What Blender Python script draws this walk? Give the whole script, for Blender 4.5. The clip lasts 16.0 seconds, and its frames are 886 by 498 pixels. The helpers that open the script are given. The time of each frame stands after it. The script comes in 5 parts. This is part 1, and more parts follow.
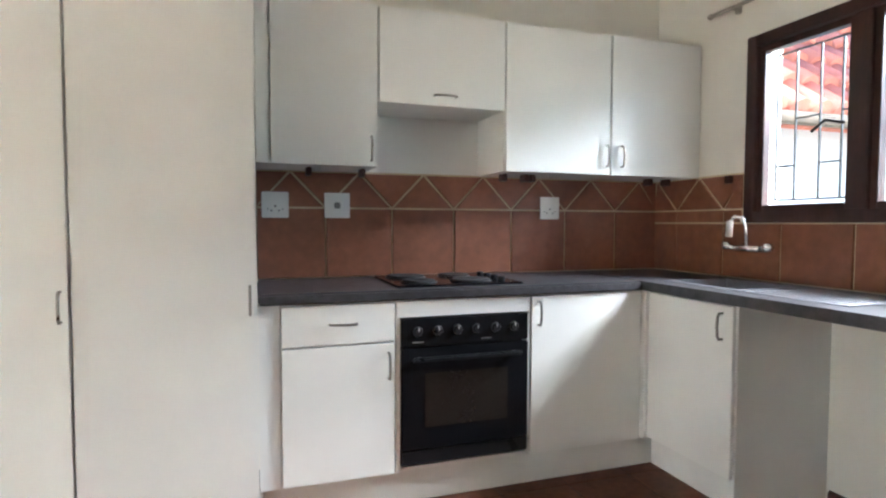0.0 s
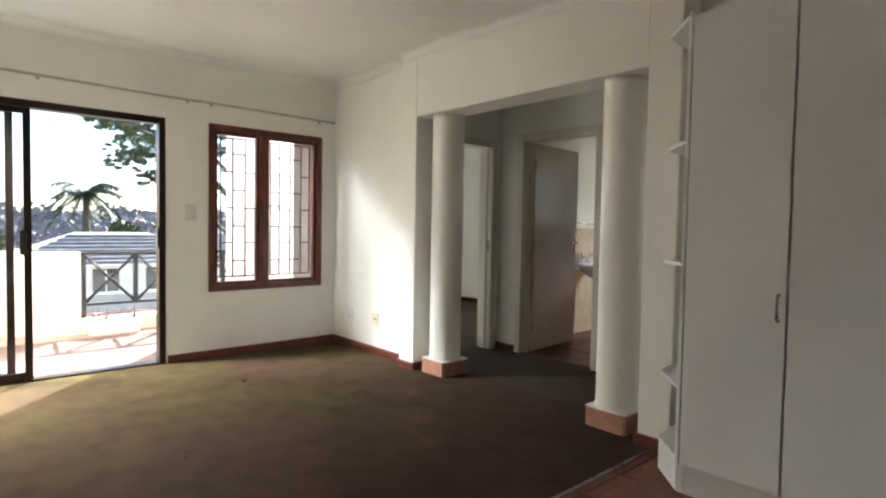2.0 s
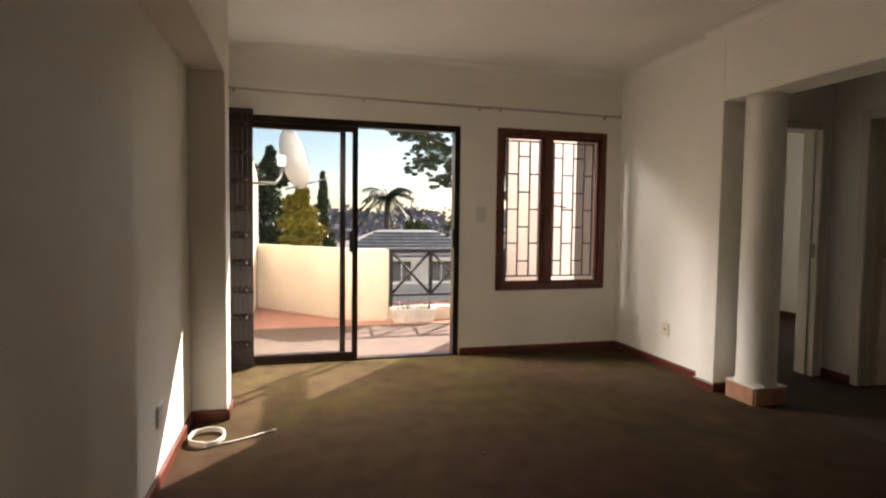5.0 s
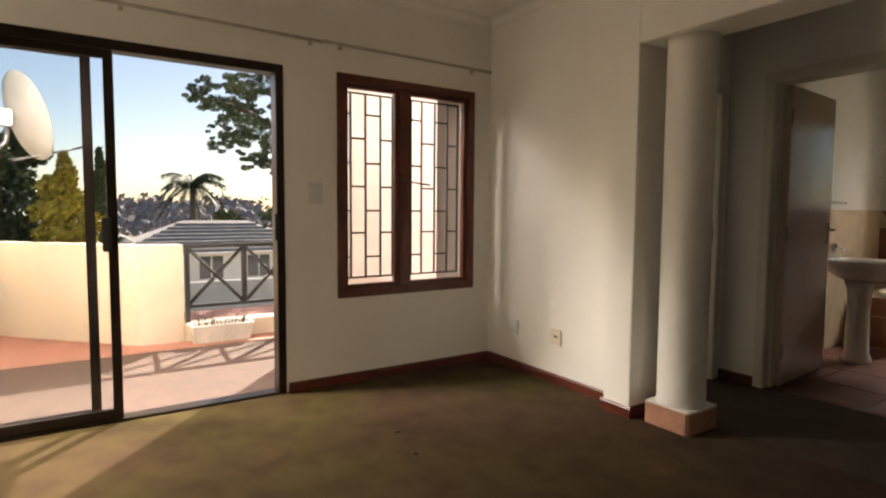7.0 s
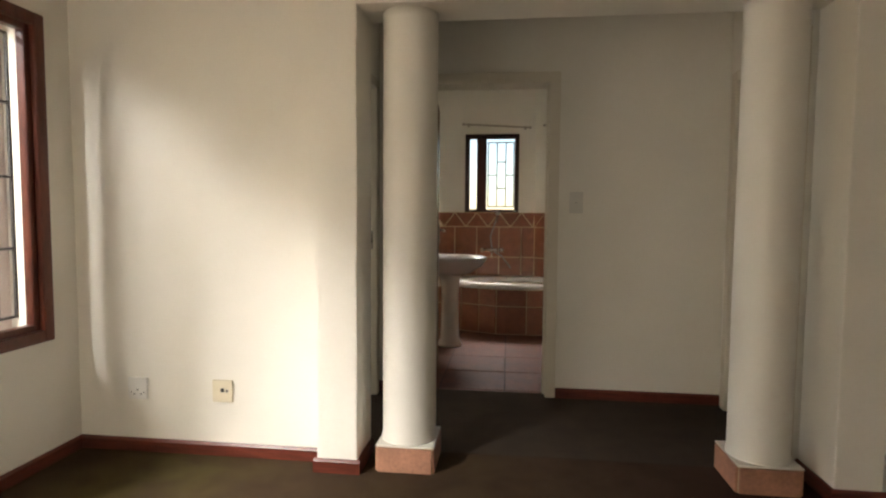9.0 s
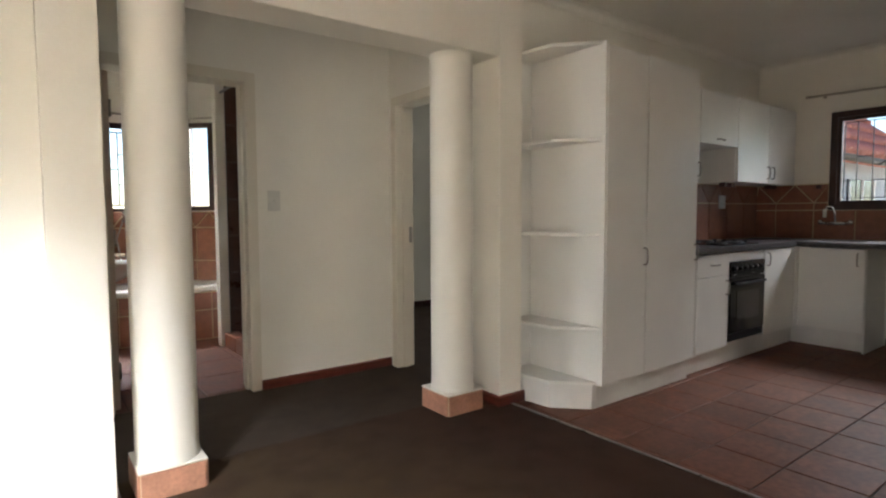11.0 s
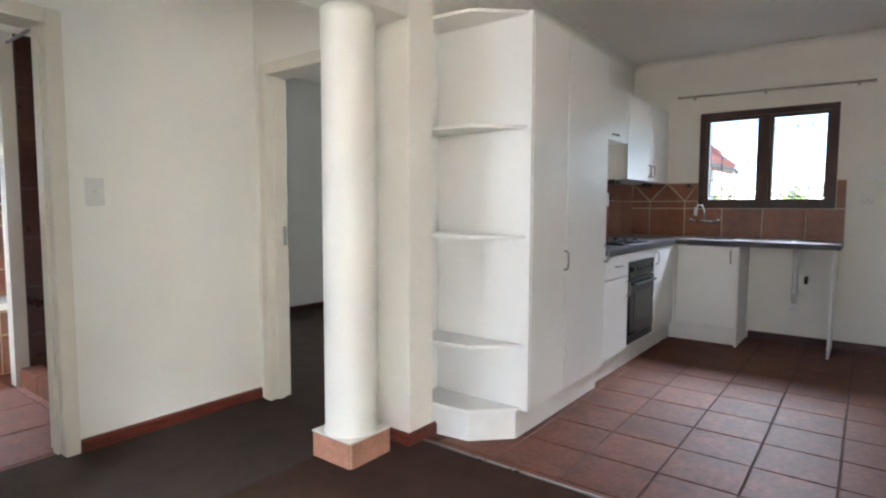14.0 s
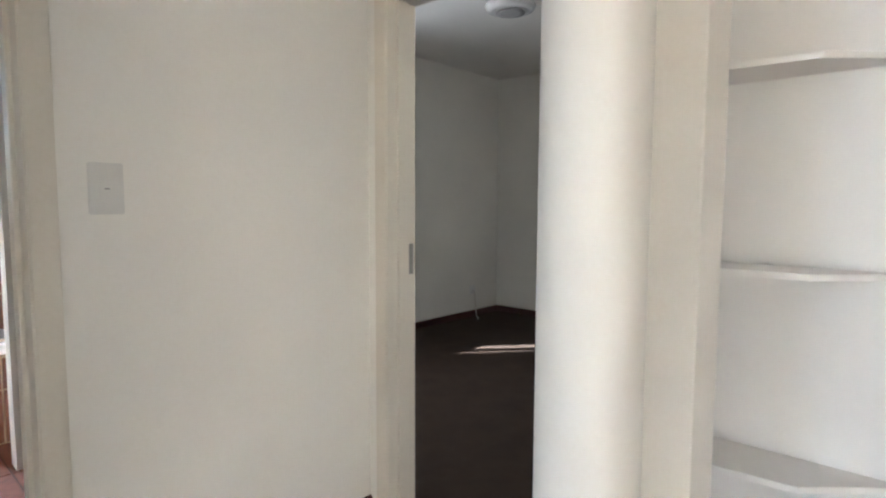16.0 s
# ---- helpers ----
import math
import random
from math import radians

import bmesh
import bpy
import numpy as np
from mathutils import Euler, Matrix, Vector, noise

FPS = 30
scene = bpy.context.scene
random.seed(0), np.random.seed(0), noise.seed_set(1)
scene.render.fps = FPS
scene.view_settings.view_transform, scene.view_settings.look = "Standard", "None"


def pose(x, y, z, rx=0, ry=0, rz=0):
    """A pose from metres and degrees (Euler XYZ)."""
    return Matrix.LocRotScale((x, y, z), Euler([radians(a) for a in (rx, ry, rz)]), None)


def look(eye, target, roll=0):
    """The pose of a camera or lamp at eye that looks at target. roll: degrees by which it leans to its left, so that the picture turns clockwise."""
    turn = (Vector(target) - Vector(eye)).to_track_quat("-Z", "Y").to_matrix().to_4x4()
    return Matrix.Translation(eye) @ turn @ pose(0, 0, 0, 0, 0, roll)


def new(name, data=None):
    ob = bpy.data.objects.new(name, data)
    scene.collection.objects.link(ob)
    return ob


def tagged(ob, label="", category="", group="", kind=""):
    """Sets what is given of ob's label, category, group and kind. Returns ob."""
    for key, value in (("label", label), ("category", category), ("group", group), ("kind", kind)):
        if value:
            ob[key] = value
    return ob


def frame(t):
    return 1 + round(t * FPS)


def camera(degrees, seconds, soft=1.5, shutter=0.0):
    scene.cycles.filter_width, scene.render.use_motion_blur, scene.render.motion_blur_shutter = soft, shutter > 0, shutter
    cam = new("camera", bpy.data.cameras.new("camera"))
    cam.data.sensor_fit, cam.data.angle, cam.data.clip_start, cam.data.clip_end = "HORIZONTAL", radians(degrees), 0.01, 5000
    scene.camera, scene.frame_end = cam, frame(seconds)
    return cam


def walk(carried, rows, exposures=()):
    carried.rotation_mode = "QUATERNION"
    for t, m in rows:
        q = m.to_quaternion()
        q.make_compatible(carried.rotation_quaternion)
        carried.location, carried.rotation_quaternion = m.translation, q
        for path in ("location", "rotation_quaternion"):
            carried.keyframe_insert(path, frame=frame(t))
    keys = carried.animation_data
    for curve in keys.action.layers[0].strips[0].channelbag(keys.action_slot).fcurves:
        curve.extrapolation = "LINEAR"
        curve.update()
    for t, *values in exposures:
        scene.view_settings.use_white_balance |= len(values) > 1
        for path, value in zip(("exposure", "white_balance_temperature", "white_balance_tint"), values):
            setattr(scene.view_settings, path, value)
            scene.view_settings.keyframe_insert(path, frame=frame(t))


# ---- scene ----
cam = camera(77.0, 16.0, soft=2.2)
PATH = [
    (0.0, (-0.261, -0.020, 1.201), (0.695, 2.820, 1.065), 0.16),
    (0.5, (-0.290, -0.020, 1.225), (-0.239, 3.044, 1.058), 0.87),
    (1.0, (-0.266, -0.095, 1.240), (-1.142, 2.770, 1.084), 0.56),
    (1.5, (-0.209, -0.175, 1.216), (-1.847, 2.335, 1.093), 0.92),
    (2.0, (-0.130, -0.302, 1.215), (-2.372, 1.688, 1.095), 1.01),
    (2.5, (-0.111, -0.348, 1.271), (-2.756, 1.059, 1.120), 1.01),
    (3.0, (-0.038, -0.387, 1.274), (-2.894, 0.519, 1.116), 0.85),
    (3.5, (-0.040, -0.396, 1.255), (-2.946, 0.333, 1.111), 0.79),
    (6.0, (-0.960, -0.258, 1.231), (-3.814, 0.646, 1.033), 0.45),
    (6.5, (-1.359, -0.113, 1.190), (-4.065, 1.167, 0.991), 0.39),
    (7.0, (-1.717, -0.012, 1.184), (-4.227, 1.620, 0.983), 0.39),
    (7.5, (-2.043, 0.040, 1.172), (-4.218, 2.099, 0.997), 0.66),
    (8.0, (-2.449, 0.094, 1.175), (-4.108, 2.587, 1.001), 0.61),
    (8.5, (-2.781, 0.171, 1.196), (-3.891, 2.952, 1.013), 0.48),
    (9.0, (-3.086, 0.166, 1.205), (-3.436, 3.139, 1.015), 0.44),
    (9.5, (-3.383, 0.230, 1.167), (-2.984, 3.196, 0.970), 0.24),
    (12.0, (-4.153, 0.059, 1.229), (-1.878, 2.004, 1.019), -0.11),
    (12.5, (-4.099, 0.133, 1.251), (-1.674, 1.883, 1.008), 0.28),
    (13.0, (-4.019, 0.279, 1.254), (-1.545, 1.957, 1.005), 0.38),
    (13.5, (-3.917, 0.471, 1.228), (-1.480, 2.204, 0.991), 0.35),
    (14.0, (-3.801, 0.803, 1.213), (-1.424, 2.619, 0.988), 0.18),
    (14.5, (-3.676, 1.170, 1.223), (-1.317, 3.012, 1.009), 0.32),
    (15.0, (-3.551, 1.545, 1.239), (-1.244, 3.450, 1.015), 0.25),
    (15.5, (-3.334, 1.807, 1.232), (-1.162, 3.865, 1.013), 0.25),
    (16.0, (-3.169, 2.158, 1.244), (-0.944, 4.156, 1.005), 0.26),
]
walk(cam, [(t, look(eye, target, roll)) for t, eye, target, roll in PATH],
     exposures=[(0, 4.85, 5450, 8), (1.0, 4.4, 5250, 7), (2.0, 3.05, 5700, 8), (3.0, 2.25, 6000, 10), (3.5, 2.15, 6100, 12), (6.0, 1.85, 7100, 17), (7.5, 1.85, 7150, 17), (8.5, 2.35, 6700, 14), (9.5, 2.65, 6650, 12), (12.0, 3.6, 5550, 12), (13.0, 3.95, 5400, 13), (14.0, 4.1, 5300, 12), (15.0, 3.95, 5300, 12), (16.0, 3.95, 5400, 13)])

# ---- daylight ----
SUN = Vector((1.0, -0.854, -0.85)).normalized()
world = bpy.data.worlds.new("sky")
scene.world = world
world.use_nodes = True
sky = world.node_tree.nodes.new("ShaderNodeTexSky")
sky.sky_type, sky.sun_disc = "NISHITA", False
sky.sun_elevation = math.asin(-SUN.z)
sky.sun_rotation = math.atan2(-SUN.x, -SUN.y)
sky.air_density, sky.dust_density = 1.0, 0.35
world.node_tree.links.new(sky.outputs[0], world.node_tree.nodes["Background"].inputs[0])
world.node_tree.nodes["Background"].inputs[1].default_value = 0.038

sun_data = bpy.data.lights.new("sun", "SUN")
sun_data.energy, sun_data.angle, sun_data.color = 4.6, radians(0.55), (1.0, 0.93, 0.82)
sun = new("sun", sun_data)
sun.matrix_world = look((-20, 17, 19), Vector((-20, 17, 19)) + SUN)


def sky_fill(name, eye, target, width, height, watts):
    """An added area lamp in place of sky light, beyond an opening or within it."""
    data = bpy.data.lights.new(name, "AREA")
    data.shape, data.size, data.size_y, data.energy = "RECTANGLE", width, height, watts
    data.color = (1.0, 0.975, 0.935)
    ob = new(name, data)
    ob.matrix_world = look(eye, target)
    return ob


# unseen lamps added to brighten the rooms through the door and windows
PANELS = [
    ("sky_fill_balcony", (-7.2, 0.75, 3.14), (-4.2, 0.3, 1.9), 1.5, 0.6, 28),
    ("sky_fill_door_head", (-5.94, -0.48, 2.74), (-4.2, -0.36, 2.35), 0.9, 0.7, 140),
    ("sky_fill_kitchen_window", (3.9, 1.3, 3.1), (0.8, 1.3, 1.0), 1.9, 1.0, 42),
    ("sky_fill_bath_window", (-3.25, 7.05, 2.55), (-3.1, 5.2, 1.3), 1.2, 0.6, 75),
    ("sky_fill_far_bedroom_window", (-6.97, 4.4, 1.5), (-5.6, 4.4, 1.5), 0.9, 1.1, 6),
    ("sky_fill_bedroom_window", (-0.655, 6.20, 1.42), (-0.655, 5.0, 1.42), 0.5, 0.95, 3),
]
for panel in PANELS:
    sky_fill(*panel)


# ---- materials ----
def nodes_of(m):
    m.use_nodes = True
    tree = m.node_tree
    return tree, tree.nodes["Principled BSDF"], tree.nodes.new, tree.links.new


def paint(name, colour, rough=0.5, vary=0.06, scale=3.0, grain=120.0, bump=0.08, metal=0.0, spread=None, island=0.0,
          coat=0.0, stretch=(1, 1, 1), spec=0.5):
    """A surface with soft large stains, fine grain and fine relief; island: how far separate pieces differ."""
    m = bpy.data.materials.new(name)
    tree, bsdf, node, link = nodes_of(m)
    coord, mapping = node("ShaderNodeTexCoord"), node("ShaderNodeMapping")
    geo = node("ShaderNodeNewGeometry")
    mapping.inputs["Scale"].default_value = stretch
    link(geo.outputs["Position"], mapping.inputs[0])
    big, fine = node("ShaderNodeTexNoise"), node("ShaderNodeTexNoise")
    big.inputs["Scale"].default_value, big.inputs["Detail"].default_value = scale, 5
    fine.inputs["Scale"].default_value, fine.inputs["Detail"].default_value = grain, 3
    link(mapping.outputs[0], big.inputs["Vector"])
    link(mapping.outputs[0], fine.inputs["Vector"])
    ramp = node("ShaderNodeValToRGB")
    dark = [c * (1 - 3 * vary) for c in colour] if spread is None else spread
    light = [min(1, c * (1 + 1.6 * vary)) for c in colour]
    ramp.color_ramp.elements[0].color, ramp.color_ramp.elements[1].color = (*dark, 1), (*light, 1)
    ramp.color_ramp.elements[0].position, ramp.color_ramp.elements[1].position = 0.25, 0.75
    link(big.outputs["Fac"], ramp.inputs[0])
    mix = node("ShaderNodeMix")
    mix.data_type, mix.blend_type = "RGBA", "OVERLAY"
    mix.inputs[0].default_value = min(0.6, 4 * vary)
    link(ramp.outputs[0], mix.inputs[6])
    link(fine.outputs["Fac"], mix.inputs[7])
    out = mix.outputs[2]
    if island:
        info, hsv, span = node("ShaderNodeObjectInfo"), node("ShaderNodeHueSaturation"), node("ShaderNodeMapRange")
        span.inputs[3].default_value, span.inputs[4].default_value = 1 - island, 1 + island
        link(info.outputs["Random"], span.inputs[0])
        link(span.outputs[0], hsv.inputs["Value"])
        link(out, hsv.inputs["Color"])
        out = hsv.outputs[0]
    link(out, bsdf.inputs["Base Color"])
    bsdf.inputs["Metallic"].default_value = metal
    bsdf.inputs["Coat Weight"].default_value = coat
    bsdf.inputs["Specular IOR Level"].default_value = spec
    wear = node("ShaderNodeMapRange")
    wear.inputs[3].default_value, wear.inputs[4].default_value = max(0.03, rough - 0.1), min(1, rough + 0.1)
    link(big.outputs["Fac"], wear.inputs[0])
    link(wear.outputs[0], bsdf.inputs["Roughness"])
    relief = node("ShaderNodeBump")
    relief.inputs["Strength"].default_value, relief.inputs["Distance"].default_value = bump, 0.004
    link(fine.outputs["Fac"], relief.inputs["Height"])
    link(relief.outputs[0], bsdf.inputs["Normal"])
    return m


def wood(name, colour, dark, rough, axis_scale):
    return paint(name, colour, rough, 0.12, 6.0, 40.0, 0.15, spread=dark, stretch=axis_scale)


def carpet_material(name, colour, dark, olive, stains=(), stain_colour=(0.1, 0.06, 0.03)):
    """Worn cut pile: matted patches, an olive cast that grows westward, a few light stains, short tufts."""
    m = bpy.data.materials.new(name)
    tree, bsdf, node, link = nodes_of(m)
    geo = node("ShaderNodeNewGeometry")
    big, mid, tuft = node("ShaderNodeTexNoise"), node("ShaderNodeTexNoise"), node("ShaderNodeTexNoise")
    for n, s, d in ((big, 0.9, 4), (mid, 6.0, 8), (tuft, 260, 2)):
        n.inputs["Scale"].default_value, n.inputs["Detail"].default_value = s, d
        link(geo.outputs["Position"], n.inputs["Vector"])
    a, b, c = node("ShaderNodeMix"), node("ShaderNodeMix"), node("ShaderNodeMix")
    for n in (a, b, c):
        n.data_type = "RGBA"
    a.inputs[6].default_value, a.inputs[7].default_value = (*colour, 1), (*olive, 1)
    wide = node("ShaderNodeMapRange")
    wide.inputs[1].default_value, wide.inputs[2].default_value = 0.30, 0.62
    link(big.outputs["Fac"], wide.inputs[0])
    place, westward, both = node("ShaderNodeSeparateXYZ"), node("ShaderNodeMapRange"), node("ShaderNodeMath")
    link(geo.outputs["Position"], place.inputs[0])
    westward.inputs[1].default_value, westward.inputs[2].default_value = -2.0, -4.2
    link(place.outputs["X"], westward.inputs[0])
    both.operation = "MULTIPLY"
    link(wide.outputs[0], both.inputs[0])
    link(westward.outputs[0], both.inputs[1])
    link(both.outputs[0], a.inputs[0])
    patch = node("ShaderNodeMapRange")
    patch.inputs[1].default_value, patch.inputs[2].default_value, patch.inputs[4].default_value = 0.42, 0.70, 0.65
    link(mid.outputs["Fac"], patch.inputs[0])
    link(patch.outputs[0], b.inputs[0])
    link(a.outputs[2], b.inputs[6])
    b.inputs[7].default_value = (*dark, 1)
    c.blend_type, c.inputs[0].default_value = "OVERLAY", 0.55
    link(b.outputs[2], c.inputs[6])
    link(tuft.outputs["Fac"], c.inputs[7])
    out = c.outputs[2]
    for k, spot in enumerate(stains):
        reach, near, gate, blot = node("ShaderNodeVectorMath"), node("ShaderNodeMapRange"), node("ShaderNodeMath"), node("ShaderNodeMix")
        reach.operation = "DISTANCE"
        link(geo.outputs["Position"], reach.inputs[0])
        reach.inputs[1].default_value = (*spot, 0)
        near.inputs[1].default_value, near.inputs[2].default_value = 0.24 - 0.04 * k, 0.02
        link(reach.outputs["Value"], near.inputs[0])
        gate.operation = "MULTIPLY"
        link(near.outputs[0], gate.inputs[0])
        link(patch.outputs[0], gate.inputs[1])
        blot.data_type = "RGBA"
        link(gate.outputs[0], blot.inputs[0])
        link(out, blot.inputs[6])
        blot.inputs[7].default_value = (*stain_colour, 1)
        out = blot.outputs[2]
    link(out, bsdf.inputs["Base Color"])
    bsdf.inputs["Roughness"].default_value = 0.95
    bsdf.inputs["Specular IOR Level"].default_value = 0.03
    bsdf.inputs["Sheen Weight"].default_value = 0.03
    bsdf.inputs["Sheen Roughness"].default_value = 0.45
    relief = node("ShaderNodeBump")
    relief.inputs["Strength"].default_value, relief.inputs["Distance"].default_value = 0.6, 0.01
    link(tuft.outputs["Fac"], relief.inputs["Height"])
    link(relief.outputs[0], bsdf.inputs["Normal"])
    return m


def glass_material(name, tint, rough=0.0):
    m = bpy.data.materials.new(name)
    tree, bsdf, node, link = nodes_of(m)
    clear, gloss, mix, edge = node("ShaderNodeBsdfTransparent"), node("ShaderNodeBsdfGlossy"), node("ShaderNodeMixShader"), node("ShaderNodeFresnel")
    clear.inputs[0].default_value = (*tint, 1)
    gloss.inputs["Roughness"].default_value = rough
    edge.inputs[0].default_value = 1.3
    link(edge.outputs[0], mix.inputs[0])
    link(clear.outputs[0], mix.inputs[1])
    link(gloss.outputs[0], mix.inputs[2])
    link(mix.outputs[0], tree.nodes["Material Output"].inputs[0])
    return m


def frosted_material(name):
    m = bpy.data.materials.new(name)
    tree, bsdf, node, link = nodes_of(m)
    bsdf.inputs["Base Color"].default_value = (0.9, 0.95, 0.97, 1)
    bsdf.inputs["Roughness"].default_value = 0.45
    bsdf.inputs["Transmission Weight"].default_value = 1.0
    bsdf.inputs["IOR"].default_value = 1.1
    return m


WALL = paint("cream_wall_paint", (0.84, 0.815, 0.735), 0.6, 0.025, 1.3, 90, 0.10)
CEIL = paint("white_ceiling_paint", (0.83, 0.805, 0.74), 0.8, 0.03, 1.0, 60, 0.08)
COLUMN = paint("cream_column_paint", (0.81, 0.79, 0.715), 0.5, 0.02, 2.0, 70, 0.10)
FRAME_PAINT = paint("ivory_steel_frame_paint", (0.70, 0.655, 0.55), 0.42, 0.02, 3, 90, 0.05)
DOOR_PAINT = paint("beige_gloss_door_paint", (0.60, 0.50, 0.40), 0.22, 0.05, 2.5, 80, 0.05)
CABINET = paint("white_melamine", (0.80, 0.79, 0.75), 0.36, 0.02, 2.0, 160, 0.04)
CAB_EDGE = paint("white_edge_strip", (0.74, 0.73, 0.69), 0.45, 0.03, 6.0, 160, 0.04)
WORKTOP = paint("charcoal_laminate", (0.055, 0.052, 0.055), 0.38, 0.14, 26, 160, 0.10, spread=(0.028, 0.026, 0.028))
TILE = paint("terracotta_floor_tile", (0.168, 0.068, 0.040), 0.50, 0.12, 6, 30, 0.02, island=0.10, spec=0.14)
TILE_BATH = paint("bathroom_floor_tile", (0.16, 0.066, 0.042), 0.55, 0.10, 7, 30, 0.02, island=0.08, spec=0.2)
WALL_TILE = paint("terracotta_wall_tile", (0.245, 0.098, 0.055), 0.34, 0.075, 7, 22, 0.015, island=0.07)
PATIO_TILE = paint("pale_red_patio_tile", (0.35, 0.15, 0.105), 0.6, 0.08, 4, 60, 0.10, island=0.06)
GROUT = paint("dark_floor_grout", (0.085, 0.05, 0.036), 0.9, 0.10, 9, 120, 0.2)
GROUT_PALE = paint("cream_wall_grout", (0.62, 0.50, 0.33), 0.85, 0.06, 9, 120, 0.15)
PATIO_GROUT = paint("patio_grout", (0.36, 0.19, 0.14), 0.9, 0.08, 9, 120, 0.2)
PLINTH_TILE = paint("salmon_plinth_tile", (0.47, 0.24, 0.155), 0.4, 0.08, 9, 60, 0.08, island=0.06)
SKIRT = wood("mahogany_skirting", (0.135, 0.030, 0.017), (0.060, 0.014, 0.008), 0.35, (1, 1, 8))
SKIRT_DARK = wood("dark_wood_skirting", (0.075, 0.022, 0.014), (0.035, 0.010, 0.007), 0.4, (1, 1, 8))
MERANTI = wood("red_brown_window_wood", (0.145, 0.038, 0.020), (0.06, 0.016, 0.010), 0.38, (3, 3, 0.6))
MERANTI_DARK = wood("dark_window_wood", (0.055, 0.018, 0.014), (0.022, 0.008, 0.007), 0.4, (3, 3, 0.6))
DOOR_DARK = paint("dark_stained_entrance_wood", (0.036, 0.013, 0.008), 0.6, 0.12, 6.0, 40.0, 0.15, spread=(0.012, 0.005, 0.004), stretch=(5, 5, 0.4), spec=0.15)
BRONZE = paint("bronze_anodised_aluminium", (0.030, 0.020, 0.015), 0.35, 0.06, 6, 200, 0.03, metal=0.6)
BLACK_BAR = paint("black_painted_steel", (0.022, 0.020, 0.020), 0.45, 0.08, 8, 200, 0.06)
GATE = paint("dark_brown_gate_steel", (0.030, 0.016, 0.011), 0.5, 0.12, 8, 120, 0.08)
CHROME = paint("chrome", (0.75, 0.75, 0.77), 0.12, 0.03, 8, 200, 0.01, metal=1.0)
PEWTER = paint("dull_nickel_handle", (0.33, 0.31, 0.28), 0.30, 0.06, 20, 200, 0.02, metal=1.0)
STEEL = paint("brushed_steel", (0.30, 0.30, 0.315), 0.48, 0.05, 30, 200, 0.03, metal=1.0)
BLACK_GLASS = paint("black_oven_glass", (0.008, 0.008, 0.009), 0.12, 0.04, 5, 200, 0.0, spec=0.25)
BLACK_ENAMEL = paint("black_enamel", (0.012, 0.012, 0.013), 0.3, 0.05, 9, 200, 0.03, spec=0.3)
CAST_IRON = paint("cast_iron", (0.018, 0.018, 0.019), 0.7, 0.1, 20, 200, 0.15)
PLASTIC = paint("white_plastic", (0.78, 0.77, 0.73), 0.35, 0.02, 9, 200, 0.01)
PLASTIC_GREY = paint("dulled_white_plastic", (0.69, 0.675, 0.62), 0.4, 0.03, 9, 200, 0.01)
PLASTIC_AGED = paint("yellowed_plastic", (0.70, 0.64, 0.48), 0.4, 0.03, 9, 200, 0.01)
GREY_MARK = paint("grey_mark", (0.20, 0.19, 0.18), 0.5, 0.03, 9, 200, 0.01)
RAIL = paint("grey_curtain_rail", (0.46, 0.42, 0.36), 0.4, 0.06, 12, 150, 0.03)
CERAMIC = paint("white_ceramic", (0.82, 0.81, 0.78), 0.12, 0.01, 5, 200, 0.0, coat=0.5)
ACRYLIC = paint("white_bath_acrylic", (0.82, 0.80, 0.76), 0.18, 0.01, 5, 200, 0.0, coat=0.3)
LAMP_GLASS = paint("opal_lamp_glass", (0.80, 0.79, 0.75), 0.25, 0.03, 6, 120, 0.02)
LAMP_GREY = paint("grey_lamp_mark", (0.38, 0.37, 0.35), 0.4, 0.05, 9, 120, 0.02)
RENDER_WALL = paint("cream_exterior_render", (0.62, 0.535, 0.42), 0.85, 0.04, 2.5, 160, 0.25)
RENDER_PINK = paint("pale_pink_exterior_render", (0.60, 0.50, 0.45), 0.85, 0.03, 2.0, 160, 0.2)
RENDER_WHITE = paint("white_exterior_render", (0.72, 0.70, 0.66), 0.85, 0.05, 1.5, 60, 0.2)
# the bluish shade on the neighbour's white wall is mixed into this colour
NEIGHBOUR = paint("shade_tinted_exterior_render", (0.42, 0.44, 0.47), 0.85, 0.04, 1.5, 60, 0.2)
ROOF_GREY = paint("grey_roof_tile", (0.33, 0.31, 0.295), 0.85, 0.10, 2.0, 30, 0.3)
ROOF_RED = paint("red_roof_tile", (0.42, 0.13, 0.085), 0.7, 0.12, 5, 60, 0.2)
SOIL = paint("dry_grass_ground", (0.17, 0.145, 0.075), 0.95, 0.15, 0.4, 12, 0.4)
LEAF_DARK = paint("dark_green_leaf", (0.065, 0.092, 0.042), 0.6, 0.2, 1.2, 15, 0.1)
LEAF_MID = paint("mid_green_leaf", (0.075, 0.10, 0.030), 0.6, 0.2, 1.2, 15, 0.1)
LEAF_GOLD = paint("golden_leaf", (0.40, 0.32, 0.045), 0.6, 0.2, 1.2, 15, 0.1)
# distance haze is blended into this leaf colour
LEAF_FAR = paint("haze_tinted_winter_trees", (0.24, 0.23, 0.25), 0.9, 0.18, 0.15, 3, 0.1)
LEAF_PALM = paint("palm_leaf", (0.060, 0.080, 0.035), 0.6, 0.15, 2, 15, 0.1)
BARK = paint("grey_brown_bark", (0.11, 0.085, 0.065), 0.9, 0.15, 6, 40, 0.4)
TROUGH = paint("weathered_white_trough", (0.68, 0.65, 0.60), 0.7, 0.08, 8, 60, 0.2)
DISH_GREY = paint("satellite_dish_paint", (0.36, 0.35, 0.34), 0.55, 0.05, 5, 90, 0.05)
CORD = paint("white_cable", (0.70, 0.66, 0.58), 0.5, 0.05, 20, 90, 0.03)
